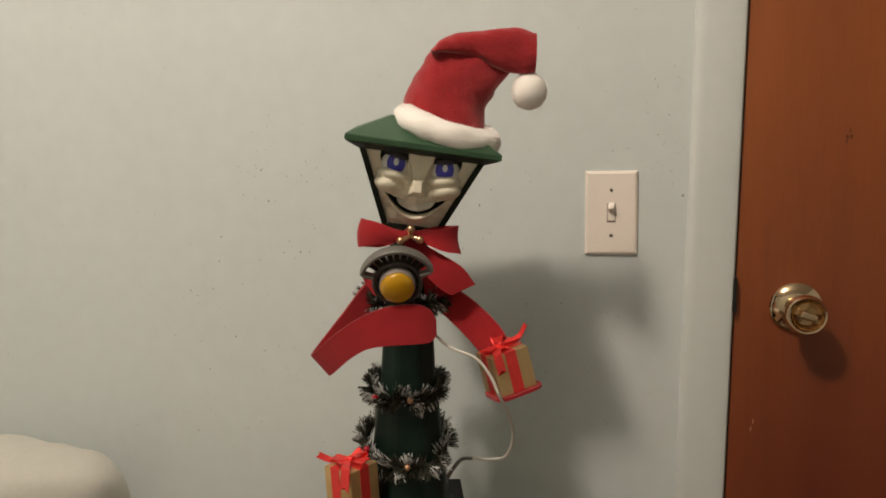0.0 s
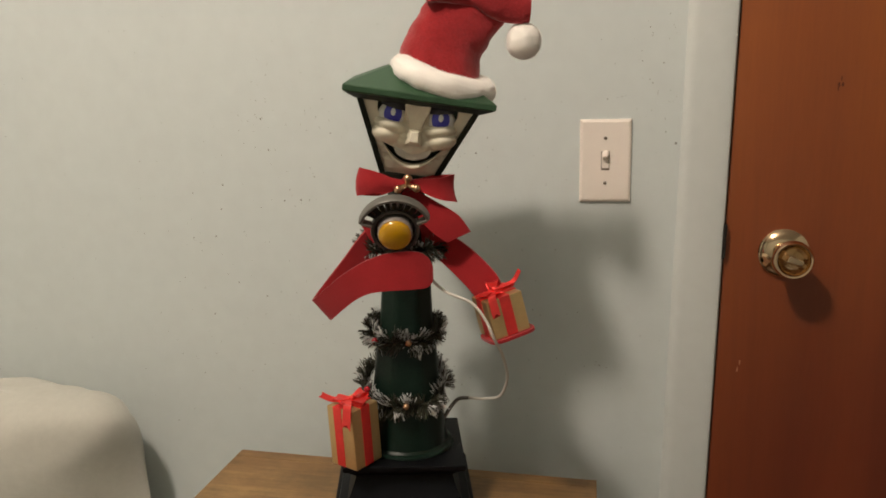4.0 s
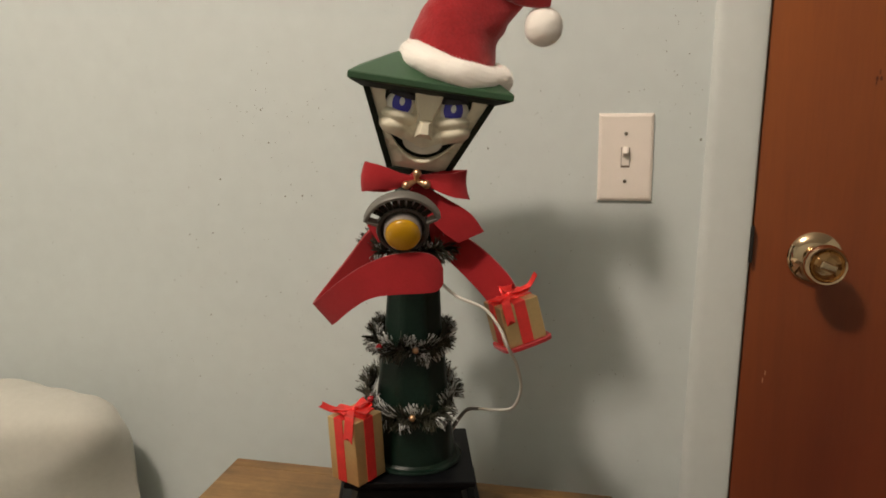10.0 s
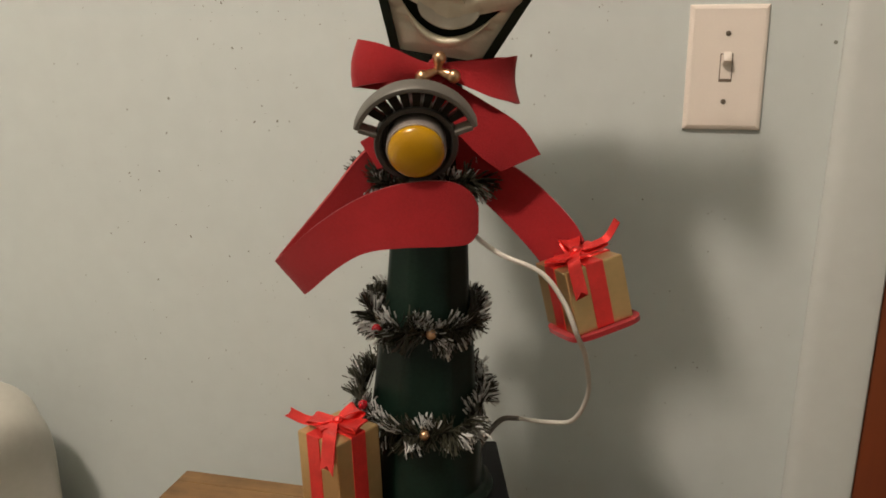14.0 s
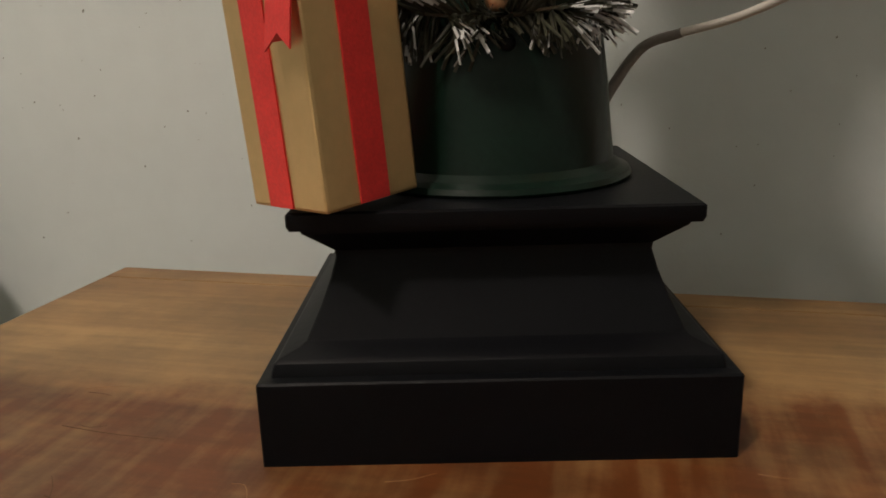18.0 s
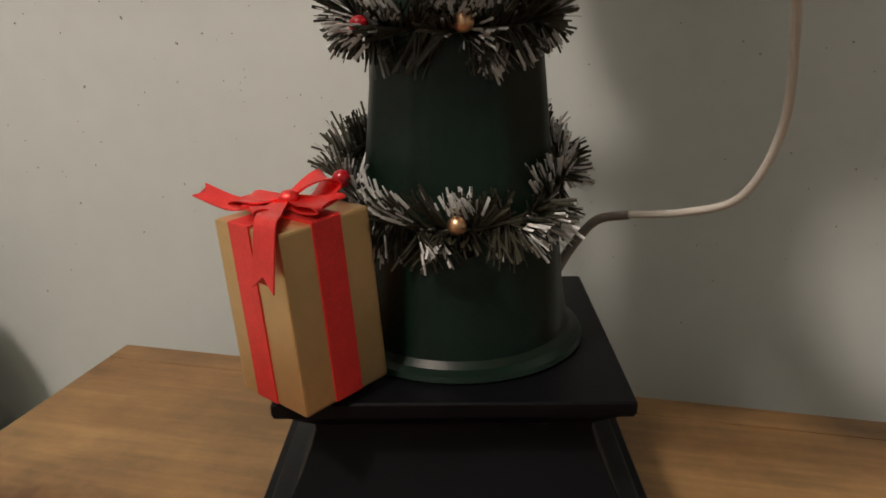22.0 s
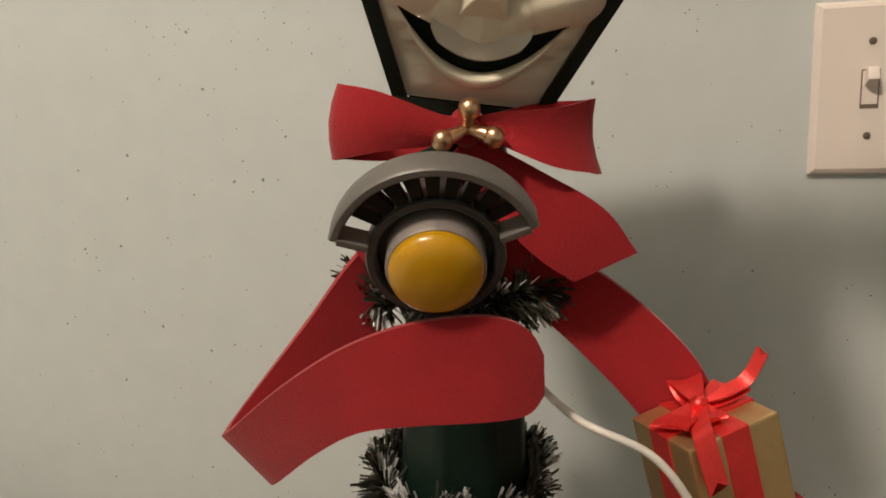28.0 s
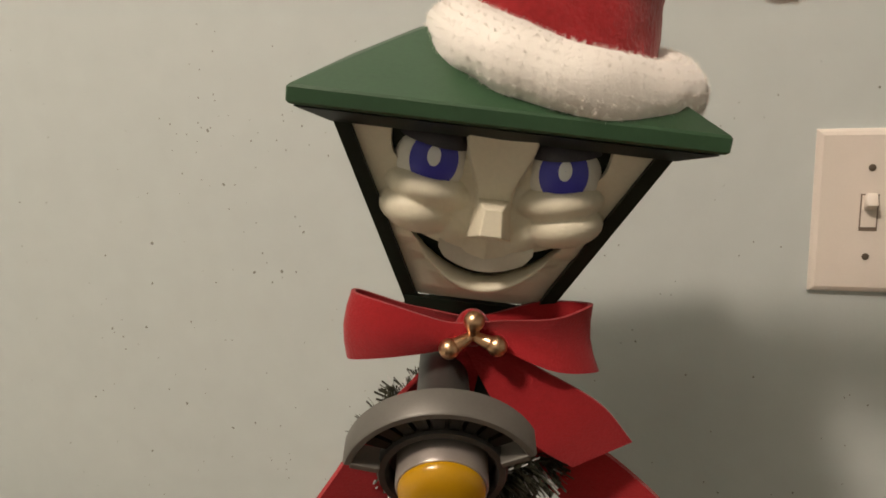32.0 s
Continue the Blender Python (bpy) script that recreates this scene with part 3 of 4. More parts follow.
def front(x, d):
    """Depth of the lantern's front d metres below its top."""
    return -(HTOP + (HB - HTOP) * d / HZ) + 0.0035


def on_face(x, d, h):
    """A place on the face: x across, d down from the brim (of 0.0735 in all), h out of it."""
    d *= HZ / 0.0735
    return Vector((x, front(x, d) - h, HZ - d))


def upper_lip(x):
    return 0.0496 - 0.0082 * (abs(x) / 0.034) ** 1.7 + 0.0012 * max(0.0, 1 - abs(x) / 0.009)


def lower_lip(x):
    return 0.0614 - 0.0204 * (x / 0.034) ** 2


def socket(x, d):
    c = 0.0094 + (0.0272 - abs(x)) * 0.16
    return (abs((abs(x) - 0.0275) / 0.0146)) ** 3 + (abs((d - c) / 0.0112)) ** 3 - 1


def mouth_gap(x, d):
    return max(upper_lip(x) - d, d - lower_lip(x), abs(x) - 0.0330)


def pad(x, d, cx, cd, rx, rd, lean, h):
    """Height of a rounded bag on the face, about cx, cd; lean: degrees by which its outer end rises."""
    c, s = math.cos(radians(lean)), math.sin(radians(lean))
    u, v = (x - cx) * c - (d - cd) * s, (x - cx) * s + (d - cd) * c
    q = (u / rx) ** 2 + (v / rd) ** 2
    return h * (1 - q) ** 0.6 if q < 1 else 0.0


def blend(*heights, k=0.0015):
    """A rounded union of heights."""
    top = max(heights)
    return top + k * math.log(sum(math.exp((h - top) / k) for h in heights)) - k * math.log(len(heights)) * math.exp(-top / k)


def relief(x, d):
    a = abs(x)
    # brow panel, hollowed a little, that runs down into the nose
    w = 0.0134 - 0.0066 * step(d, 0.004, 0.027)
    brow = (0.0050 + 0.10 * max(0.0, a - 0.002)) * (1 - step(a, w - 0.0006, w + 0.0012)) * (1 - step(d, 0.027, 0.034)) * step(d, 0.0012, 0.0034)
    # muzzle with slanting planes beside the nose, and the jaw
    muzzle = (0.0078 - 0.16 * a) * (1 - step(a, 0.024, 0.033)) * step(d, 0.024, 0.037) * (1 - step(d, 0.052, 0.054))
    jaw = 0.0042 * (1 - step(a, 0.016, 0.032)) * step(d, 0.056, 0.0605) * (1 - 0.6 * step(d, 0.066, 0.072))
    # lower eyelid, cheek and the fold that runs from it to the lip
    lid = pad(a, d, 0.0262, 0.0264, 0.0172, 0.0076, 9, 0.0135)
    cheek = pad(a, d, 0.0300, 0.0352, 0.0160, 0.0088, 11, 0.0160)
    fold = pad(a, d, 0.0150, 0.0412, 0.0110, 0.0066, 24, 0.0088)
    mound = 0.0034 * step(d, 0.022, 0.030) * (1 - step(a, 0.030, 0.044)) * (1 - step(d, 0.046, 0.050))
    return blend(max(brow, 0.0), max(muzzle, 0.0), jaw, lid, cheek, fold, mound, k=0.0008)


face_bm = bmesh.new()
NX, ND = 190, 150
grid = {}
for j in range(ND + 1):
    d = 0.0015 + 0.0705 * j / ND
    half = HTOP + (HB - HTOP) * d / 0.0735 - 0.0045
    for i in range(NX + 1):
        grid[i, j] = [None, -half + 2 * half * i / NX, d]
keep = []
for j in range(ND):
    for i in range(NX):
        cell = [grid[i, j], grid[i + 1, j], grid[i + 1, j + 1], grid[i, j + 1]]
        x, d = sum(c[1] for c in cell) / 4, sum(c[2] for c in cell) / 4
        if socket(x, d) > 0 and mouth_gap(x, d) > 0:
            keep.append(cell)
uses = collections.Counter(id(c) for cell in keep for c in cell)
for j in range(ND + 1):
    for i in range(NX + 1):
        c = grid[i, j]
        if 0 < uses[id(c)] < 4 and 0 < i < NX and 0 < j < ND:
            # slide rim points onto the exact outline of the opening
            f = socket if c[2] < 0.035 else mouth_gap
            for _ in range(3):
                e = 1e-5
                gx, gd = (f(c[1] + e, c[2]) - f(c[1] - e, c[2])) / (2 * e), (f(c[1], c[2] + e) - f(c[1], c[2] - e)) / (2 * e)
                g = gx * gx + gd * gd
                if g > 1e-9:
                    k = max(-0.0008, min(0.0008, f(c[1], c[2]) / math.sqrt(g)))
                    c[1] -= k * gx / math.sqrt(g)
                    c[2] -= k * gd / math.sqrt(g)
        if uses[id(c)]:
            c[0] = face_bm.verts.new(on_face(c[1], c[2], relief(c[1], c[2])))
for cell in keep:
    face_bm.faces.new([c[0] for c in cell])
rim = [e for e in face_bm.edges if len(e.link_faces) == 1]
for v in bmesh.ops.extrude_edge_only(face_bm, edges=rim)["geom"]:
    if isinstance(v, bmesh.types.BMVert):
        v.co.y += 0.0060
face = part("face", head(face_bm), CREAM, lamp, "smiling moulded cream face", smooth=45)
# block nose with a square front
nose_bm = bmesh.new()
nv = [nose_bm.verts.new(on_face(x, d, h)) for x, d, h in ((-0.0035, 0.0282, 0.0150), (0.0035, 0.0282, 0.0150), (0.0043, 0.0374, 0.0210), (-0.0043, 0.0374, 0.0210), (-0.0078, 0.0260, 0.000), (0.0078, 0.0260, 0.000), (0.0108, 0.0438, 0.004), (-0.0108, 0.0438, 0.004))]
for q in ((0, 1, 2, 3), (4, 7, 6, 5), (0, 4, 5, 1), (1, 5, 6, 2), (2, 6, 7, 3), (3, 7, 4, 0)):
    nose_bm.faces.new([nv[i] for i in q])
bmesh.ops.bevel(nose_bm, geom=list(nose_bm.edges), offset=0.0004, segments=1, affect="EDGES")
part("nose", head(nose_bm), CREAM, face)
rings = []
for i in range(33):
    x = -0.0300 + 0.060 * i / 32
    e = max(1 - (x / 0.0302) ** 2, 0.0) ** 0.6 + 0.02
    rings.append([on_face(x, lower_lip(x) + 0.0026 * e + 0.0031 * e * math.cos(b), 0.001 + 0.0105 * e * math.sin(b)) for b in (2 * math.pi * k / 20 for k in range(20))])
part("lower_lip", head(loft(rings)), CREAM, face, smooth=60)
mb = bmesh.new()
loft([[on_face(x, d, -0.0040) for d in (0.036, 0.062)] for x in [k * 0.004 - 0.034 for k in range(18)]], closed=False, bm=mb)
part("mouth", head(mb), MOUTH, face)
rows = []
for i in range(25):
    x = -0.0195 + 0.039 * i / 24
    e = min(1.0, (0.0198 - abs(x)) / 0.003) ** 0.5
    top, low = upper_lip(x) - 0.002, upper_lip(x) + max(lower_lip(x) - upper_lip(x) - 0.0046, 0.002) * e
    rows.append([on_face(x, top, -0.003), on_face(x, top, 0.0060), on_face(x, low - 0.0006, 0.0082), on_face(x, low, 0.0072), on_face(x, low, -0.003)])
part("teeth", head(loft(rows)), mat("ivory_teeth", (0.66, 0.62, 0.52), 0.4, vary=0.05, scale=60), face, "off-white row of upper teeth", smooth=40)
LID = mat("dark_lid", (0.060, 0.053, 0.064), 0.5, vary=0.2, scale=120)
for s in (-1, 1):
    ER = 0.0148
    ec = on_face(s * 0.0262, 0.0152, -0.0058)
    eye = part("eye", head(ball(ec, ER, 40, stretch=(1, 0.75, 1.0))), EYE, face, "glossy white eye with a blue iris", smooth=80)
    for nm, mt, rx, rz, dz, lift in (("iris", IRIS, 0.0094, 0.0110, 0.0004, 0.0005), ("pupil", SHINE, 0.0026, 0.0039, 0.0024, 0.0010)):
        rings = []
        for f in (1.0, 0.8, 0.6, 0.4, 0.2, 0.02):
            ring = []
            for k in range(32):
                a = 2 * math.pi * k / 32
                px, pz = s * -0.0012 + rx * f * math.cos(a), dz + rz * f * math.sin(a)
                py = -0.75 * math.sqrt(max(ER**2 - px * px - pz * pz, 0)) - lift
                ring.append(ec + Vector((px, py, pz)))
            rings.append(ring)
        part(nm, head(loft(rings, caps=False)), mt, eye, smooth=80)
    lid = bmesh.new()
    bmesh.ops.create_uvsphere(lid, u_segments=40, v_segments=20, radius=0.0164, matrix=Matrix.Translation(ec) @ Matrix.Diagonal((1, 0.86, 1.20, 1)))
    bmesh.ops.bisect_plane(lid, geom=[*lid.verts, *lid.edges, *lid.faces], plane_co=ec + Vector((0, 0, 0.0078)), plane_no=Vector((s * 0.16, 0.10, -1)), clear_outer=True)
    part("eyelid", head(lid), LID, eye, "dark painted eyelid", smooth=80)

# push button with ring and fan-shaped grille on the chest
BC = Vector((BX, -0.086, BZ))
unit = part("button_ring", lathe([(0.0212, 0.0), (0.0250, 0.0), (0.0257, 0.003), (0.0257, 0.0085), (0.0249, 0.0102), (0.0224, 0.0102), (0.0212, 0.0085), (0.0212, 0.0)], 56, m=Matrix.Translation(BC) @ Matrix.Rotation(radians(113), 4, "X")), DARKGREY, lamp, "dark grey plastic ring round the button", smooth=40)
BT = Matrix.Translation(BC) @ Matrix.Rotation(radians(113), 4, "X")
part("button_barrel", lathe([(0.001, -0.004), (0.0182, -0.004), (0.0182, 0.0150), (0.0176, 0.0166), (0.001, 0.0166)], 48, m=BT), SILVER, unit, "silver button rim", smooth=40)
part("button_dome", lathe([(0.0171, 0.0164), (0.0171, 0.0178), (0.0163, 0.0198), (0.0142, 0.0217), (0.0108, 0.0232), (0.0060, 0.0242), (0.0005, 0.0245)], 48, m=BT), YELLOW, unit, "glossy yellow push button", smooth=60)
part("button_back", lathe([(0.001, -0.055), (0.0110, -0.055), (0.0120, -0.014), (0.0200, -0.004), (0.0215, 0.001), (0.001, 0.001)], 40, m=BT), DARKGREY, unit, smooth=40)
FAN0, FAN1, FR = radians(24), radians(163), 0.0394
arc = []
for k in range(37):
    a = FAN0 + (FAN1 - FAN0) * k / 36
    c, s = math.cos(a), math.sin(a)
    arc.append([BT @ Vector((r * c, r * s, w)) for r, w in ((FR, 0.001), (FR, 0.0122), (FR - 0.0008, 0.0132), (FR - 0.0030, 0.0132), (FR - 0.0038, 0.0122), (FR - 0.0038, 0.001))])
fan = part("grille_arch", loft(arc), GREY, unit, "silver grey half-round arch", smooth=40)
for a in (FAN0, FAN1):
    rod = block((0.0250, -0.0014, 0.003), (FR - 0.003, 0.0014, 0.0135), 0.0006)
    rod.transform(BT @ Matrix.Rotation(a, 4, "Z"))
    part("arch_foot", rod, GREY, fan)
for k in range(9):
    # broad dark blades with narrow slits between them and a wider gap at either end
    a0 = FAN0 + radians(13) + (FAN1 - FAN0 - radians(27)) * k / 9
    a1 = a0 + (FAN1 - FAN0 - radians(27)) / 9 - radians(3.6)
    blade = loft([[BT @ Vector((r * math.cos(a), r * math.sin(a), w)) for r, w in ((0.0246, 0.0040), (FR - 0.0034, 0.0070), (FR - 0.0034, 0.0108), (0.0246, 0.0086))] for a in (a0, (a0 + a1) / 2, a1)])
    part("grille_blade", blade, BLADE, fan, smooth=30)
part("button_stem", tube([BC + Vector((0.001, -0.004, -0.025)), BC + Vector((0.002, 0.004, -0.034)), BC + Vector((0.002, 0.02, -0.048))], 0.0055, 12), DARKGREY, unit, smooth=50)

# felt arms
part("arm", band(
    [(-0.016, -0.012, 0.376), (-0.0454, -0.030, 0.3506), (-0.0670, -0.038, 0.3228), (-0.0920, -0.052, 0.2920), (-0.0985, -0.0605, 0.2835), (-0.0960, -0.068, 0.2855), (-0.0712, -0.083, 0.3095), (-0.0445, -0.0905, 0.3283), (-0.0179, -0.0950, 0.3389), (0.0089, -0.0960, 0.3415), (0.0235, -0.0935, 0.3360), (0.0300, -0.0910, 0.3250)],
    [(-0.016, -0.002, 0.345), (-0.034, -0.022, 0.318), (-0.052, -0.032, 0.290), (-0.073, -0.050, 0.2670), (-0.0795, -0.0605, 0.2610), (-0.0770, -0.068, 0.2625), (-0.0577, -0.081, 0.2817), (-0.0397, -0.0885, 0.2937), (-0.0172, -0.0940, 0.2987), (0.0089, -0.0955, 0.3005), (0.0240, -0.0930, 0.3020), (0.0305, -0.0910, 0.3090)], 0.0034), FELT, lamp, "flat red felt arm bent across the waist", smooth=50)
arm_r = part("arm", band(
    [(0.012, -0.014, 0.372), (0.032, -0.028, 0.3580), (0.0670, -0.036, 0.3400), (0.1015, -0.044, 0.3085), (0.1185, -0.046, 0.277)],
    [(0.014, -0.010, 0.336), (0.034, -0.024, 0.3240), (0.0580, -0.032, 0.3030), (0.0815, -0.040, 0.2775), (0.0985, -0.042, 0.250)], 0.0034), FELT, lamp, "flat red felt arm holding out a gift", smooth=50)

# bow tie
bow = thing("bow_tie", POST @ pose(0.004, -0.050, 0.4075), "red felt bow tie with gold beads at the neck", "bow")
for s in (-1, 1):
    e = 0.0035 * s
    part("loop", band(
        [(0, -0.004, 0.0035), (s * 0.012, -0.009, 0.0060), (s * 0.034, -0.012, 0.0110 - e), (s * 0.0490, -0.005, 0.0140 - e), (s * 0.0485, 0.003, 0.0135 - e), (s * 0.030, 0.008, 0.0090), (s * 0.010, 0.005, 0.005), (0, 0.003, 0.0035)],
        [(0, -0.004, -0.0035), (s * 0.012, -0.009, -0.0065), (s * 0.034, -0.012, -0.0120 - e), (s * 0.0520, -0.005, -0.0155 - e), (s * 0.0515, 0.003, -0.0160 - e), (s * 0.030, 0.008, -0.0135), (s * 0.010, 0.005, -0.006), (0, 0.003, -0.0035)], 0.0018, belly=0.0025), FELT, bow, smooth=50)
part("tail", band([(0.004, 0.000, -0.004), (0.030, -0.004, -0.018), (0.055, -0.006, -0.033), (0.0700, -0.004, -0.052)], [(-0.004, 0.002, -0.008), (0.010, -0.004, -0.034), (0.028, -0.006, -0.053), (0.0440, -0.004, -0.0640)], 0.0018), FELT, bow, smooth=50)
part("tail", band([(-0.002, 0.002, -0.006), (-0.022, 0.004, -0.030), (-0.0500, 0.006, -0.048)], [(0.006, 0.002, -0.008), (-0.006, 0.004, -0.045), (-0.0380, 0.006, -0.066)], 0.0018), FELT, bow, smooth=50)
part("knot", ball((0, 0, 0), 0.0085, 16, stretch=(0.9, 0.8, 1)), FELT, bow, smooth=80)
for x, z in ((0.0005, 0.0075), (-0.0100, -0.0045), (0.0100, -0.0035)):
    bd = ball((x * 1.0, -0.014, z), 0.0045, 16)
    tube([(x * 0.9, -0.0135, z * 0.9), (x * 0.45, -0.012, z * 0.45), (0, -0.010, 0)], (0.0036, 0.0020), 10, 3, bm=bd)
    part("gold_bead", bd, GOLD, bow, smooth=60)

# santa hat
hat = thing("santa_hat", POST @ HEAD @ pose(0.0150, -0.018, HZ + 0.0235), "red plush santa hat with white fur trim on the lamp", "hat")


def shaggy(bm, amount, size, seed):
    off = Vector((seed, seed * 2, 0))
    bm.normal_update()
    for v in bm.verts:
        v.co += v.normal * amount * (noise.noise(v.co * size + off) + 0.6 * noise.noise(v.co * size * 2.7 + off))
    return bm


def fur(name, bm, parent, count, length, seed, label=""):
    """Short tufts standing on a shape, as one mesh with it."""
    r = random.Random(seed)
    bm.faces.ensure_lookup_table()
    tufts = []
    for f in r.choices(bm.faces, [f.calc_area() for f in bm.faces], k=count):
        vs = [v.co for v in f.verts]
        w = [r.random() for _ in vs]
        p = sum((c * k for c, k in zip(vs, w)), Vector()) / sum(w)
        d = (f.normal + 0.55 * Vector((r.uniform(-1, 1), r.uniform(-1, 1), r.uniform(-1, 1)))).normalized()
        side = d.cross(Vector((r.uniform(-1, 1), r.uniform(-1, 1), 1))).normalized() * length * 0.024
        tufts.append((p + side, p - side, p + d * length * r.uniform(0.5, 1.1)))
    for t in tufts:
        bm.faces.new([bm.verts.new(p) for p in t])
    return part(name, bm, FUR, parent, label, smooth=80)


trim_bm = bmesh.new()
rings = []
for k in range(72):
    a = 2 * math.pi * k / 72
    rings.append([((0.0445 + 0.0140 * math.cos(b)) * math.cos(a), (0.0415 + 0.0140 * math.cos(b)) * math.sin(a), 0.0135 * math.sin(b)) for b in (2 * math.pi * i / 20 for i in range(20))])
loft(rings + rings[:1], caps=False, bm=trim_bm)
bmesh.ops.remove_doubles(trim_bm, verts=trim_bm.verts, dist=1e-5)
bmesh.ops.recalc_face_normals(trim_bm, faces=trim_bm.faces)
trim_bm.transform(pose(0.0085, -0.009, 0.0000, 6.5, 9, 0))
fur("trim", shaggy(trim_bm, 0.0018, 70, 3), hat, 26000, 0.0022, 7, "fluffy white fur trim")
def cloth(first, second, deep0, deep1, shift, seed):
    """A padded cloth shape between two edge curves in the hat's front plane."""
    a, b, rings = spline(first, 10), spline(second, 10), []
    for i, (p, q) in enumerate(zip(a, b)):
        f = i / (len(a) - 1)
        c, half = (p + q) / 2, (q - p) / 2
        ring = []
        for k in range(64):
            t = 2 * math.pi * k / 64
            v = c + half * math.copysign(abs(math.cos(t)) ** 0.8, math.cos(t)) + Vector((0, shift + (deep0 + (deep1 - deep0) * f) * math.sin(t), 0))
            out = (half.normalized() * math.cos(t) + Vector((0, math.sin(t), 0))).normalized()
            crease = 0.0016 * noise.noise(v * 55 + Vector((seed, 0, 0))) + 0.0018 * noise.noise(Vector((v.x * 70 + v.z * 50, v.y * 40, seed))) + 0.0007 * noise.noise(v * 190)
            ring.append(v + out * crease)
        rings.append(ring)
    return loft(rings)


part("crown", cloth([(-0.0400, 0, 0.000), (-0.0405, 0, 0.026), (-0.0270, 0, 0.062), (-0.0140, 0, 0.0850), (-0.0040, 0, 0.0910)], [(0.0500, 0, -0.016), (0.0460, 0, 0.010), (0.0470, 0, 0.0310), (0.0590, 0, 0.0560), (0.0665, 0, 0.0690)], 0.038, 0.014, 0.004, 3), VELVET, hat, "wrinkled red plush crown", smooth=60)
part("folded_tip", cloth([(-0.0200, 0, 0.0760), (-0.0110, 0, 0.0890), (0.0120, 0, 0.1000), (0.0600, 0, 0.1110), (0.0850, 0, 0.1110)], [(-0.0150, 0, 0.0755), (0.0060, 0, 0.0770), (0.0300, 0, 0.0755), (0.0600, 0, 0.0650), (0.0900, 0, 0.0700)], 0.012, 0.009, -0.010, 8), VELVET, hat, "red plush tip folded over to one side", smooth=60)
pom = ball((0.0880, -0.006, 0.0505), 0.0190, 40)
fur("pompom", shaggy(pom, 0.0010, 70, 5), hat, 9000, 0.0022, 9, "round white pompom")


# gift boxes with satin ribbon
def gift(name, m, a, b, h, label, shift):
    g = thing(name, m, label, "gift box", "gift boxes")
    box = part("box", block((-a / 2, -b / 2, 0), (a / 2, b / 2, h), 0.0012), GOLDBOX, g, "matte gold card box")
    w = 0.0064
    for y in (-b / 2, b / 2):
        part("ribbon", block((shift - w, y - 0.0006, 0.0005), (shift + w, y + 0.0006, h + 0.0006), 0.0002), SATIN, g)
    for x in (-a / 2, a / 2):
        part("ribbon", block((x - 0.0006, -w, 0.0005), (x + 0.0006, w, h + 0.0006), 0.0002), SATIN, g)
    part("ribbon", block((shift - w, -b / 2, h), (shift + w, b / 2, h + 0.0007)), SATIN, g)
    part("ribbon", block((-a / 2, -w, h), (a / 2, w, h + 0.0011)), SATIN, g)
    bw = part("bow", ball((0, 0, h + 0.0055), 0.0040, 12, stretch=(1, 1, 0.75)), SATIN, g, "shiny red satin bow", smooth=80)
    for turn, L, rise, w in ((10, 0.0195, 0.0062, 0.0085), (200, 0.0205, 0.0060, 0.0085), (72, 0.0165, 0.0120, 0.0075), (250, 0.0150, 0.0050, 0.0070)):
        lp = band(
            [(0, 0.0022, h + 0.006), (L * 0.45, w * 0.75, h + rise * 0.8), (L * 0.88, w, h + rise), (L, w, h + rise * 0.75), (L * 0.6, w * 0.8, h + 0.0028), (0, 0.0022, h + 0.0024)],
            [(0, -0.0022, h + 0.006), (L * 0.45, -w * 0.75, h + rise * 0.85), (L * 0.96, -w, h + rise * 0.9), (L * 1.08, -w, h + rise * 0.6), (L * 0.6, -w * 0.8, h + 0.0024), (0, -0.0022, h + 0.0020)], 0.0005, belly=0.0014)
        lp.transform(Matrix.Rotation(radians(turn), 4, "Z"))
        part("loop", lp, SATIN, bw, smooth=60)
    return g, bw, h


def swallowtail(bw, path, across, width):
    """A ribbon end along a path, as wide as given, with a notch cut into its end."""
    pts, side = spline(path, 6), Vector(across).normalized()
    pts = [p for p in pts[:-1] if (p - pts[-1]).length > width * 1.15] + pts[-1:]
    rows = []
    for i, p in enumerate(pts):
        f = i / (len(pts) - 1)
        d = (pts[min(i + 1, len(pts) - 1)] - pts[max(i - 1, 0)]).normalized()
        nrm = d.cross(side).normalized()
        w = width * (0.55 + 0.45 * min(f * 2.5, 1))
        cut = [0.0, -0.5, -1.0, -0.5, 0.0] if i == len(pts) - 1 else [0.0] * 5
        row = [p + side * w * k + d * width * 0.75 * c for k, c in zip((-1, -0.5, 0, 0.5, 1), cut)]
        rows.append([q + nrm * 0.0003 for q in row] + [q - nrm * 0.0003 for q in reversed(row)])
    part("tail", loft(rows), SATIN, bw, smooth=60)


mid = Vector((-0.0544, -0.0558, 0.0899))
_, b1, h1 = gift("gift_box", POST @ Matrix.Translation(mid) @ Matrix.Rotation(radians(-42.6), 4, "Z") @ pose(0, 0, 0, 3.4, -2.2, 0), 0.0405, 0.0405, 0.0702, "gold gift box with red ribbon on the pedestal", -0.0035)
swallowtail(b1, [(0, -0.003, h1 + 0.005), (0.006, -0.012, h1 + 0.0040), (0.0140, -0.0208, h1 + 0.0024), (0.0152, -0.0262, h1 - 0.019)], (1, -0.05, 0.02), 0.0068)
swallowtail(b1, [(-0.003, 0, h1 + 0.004), (-0.014, -0.005, h1 + 0.0030), (-0.023, -0.010, h1 + 0.0030), (-0.035, -0.016, h1 + 0.0085)], (-0.3, 1, 0.35), 0.0042)

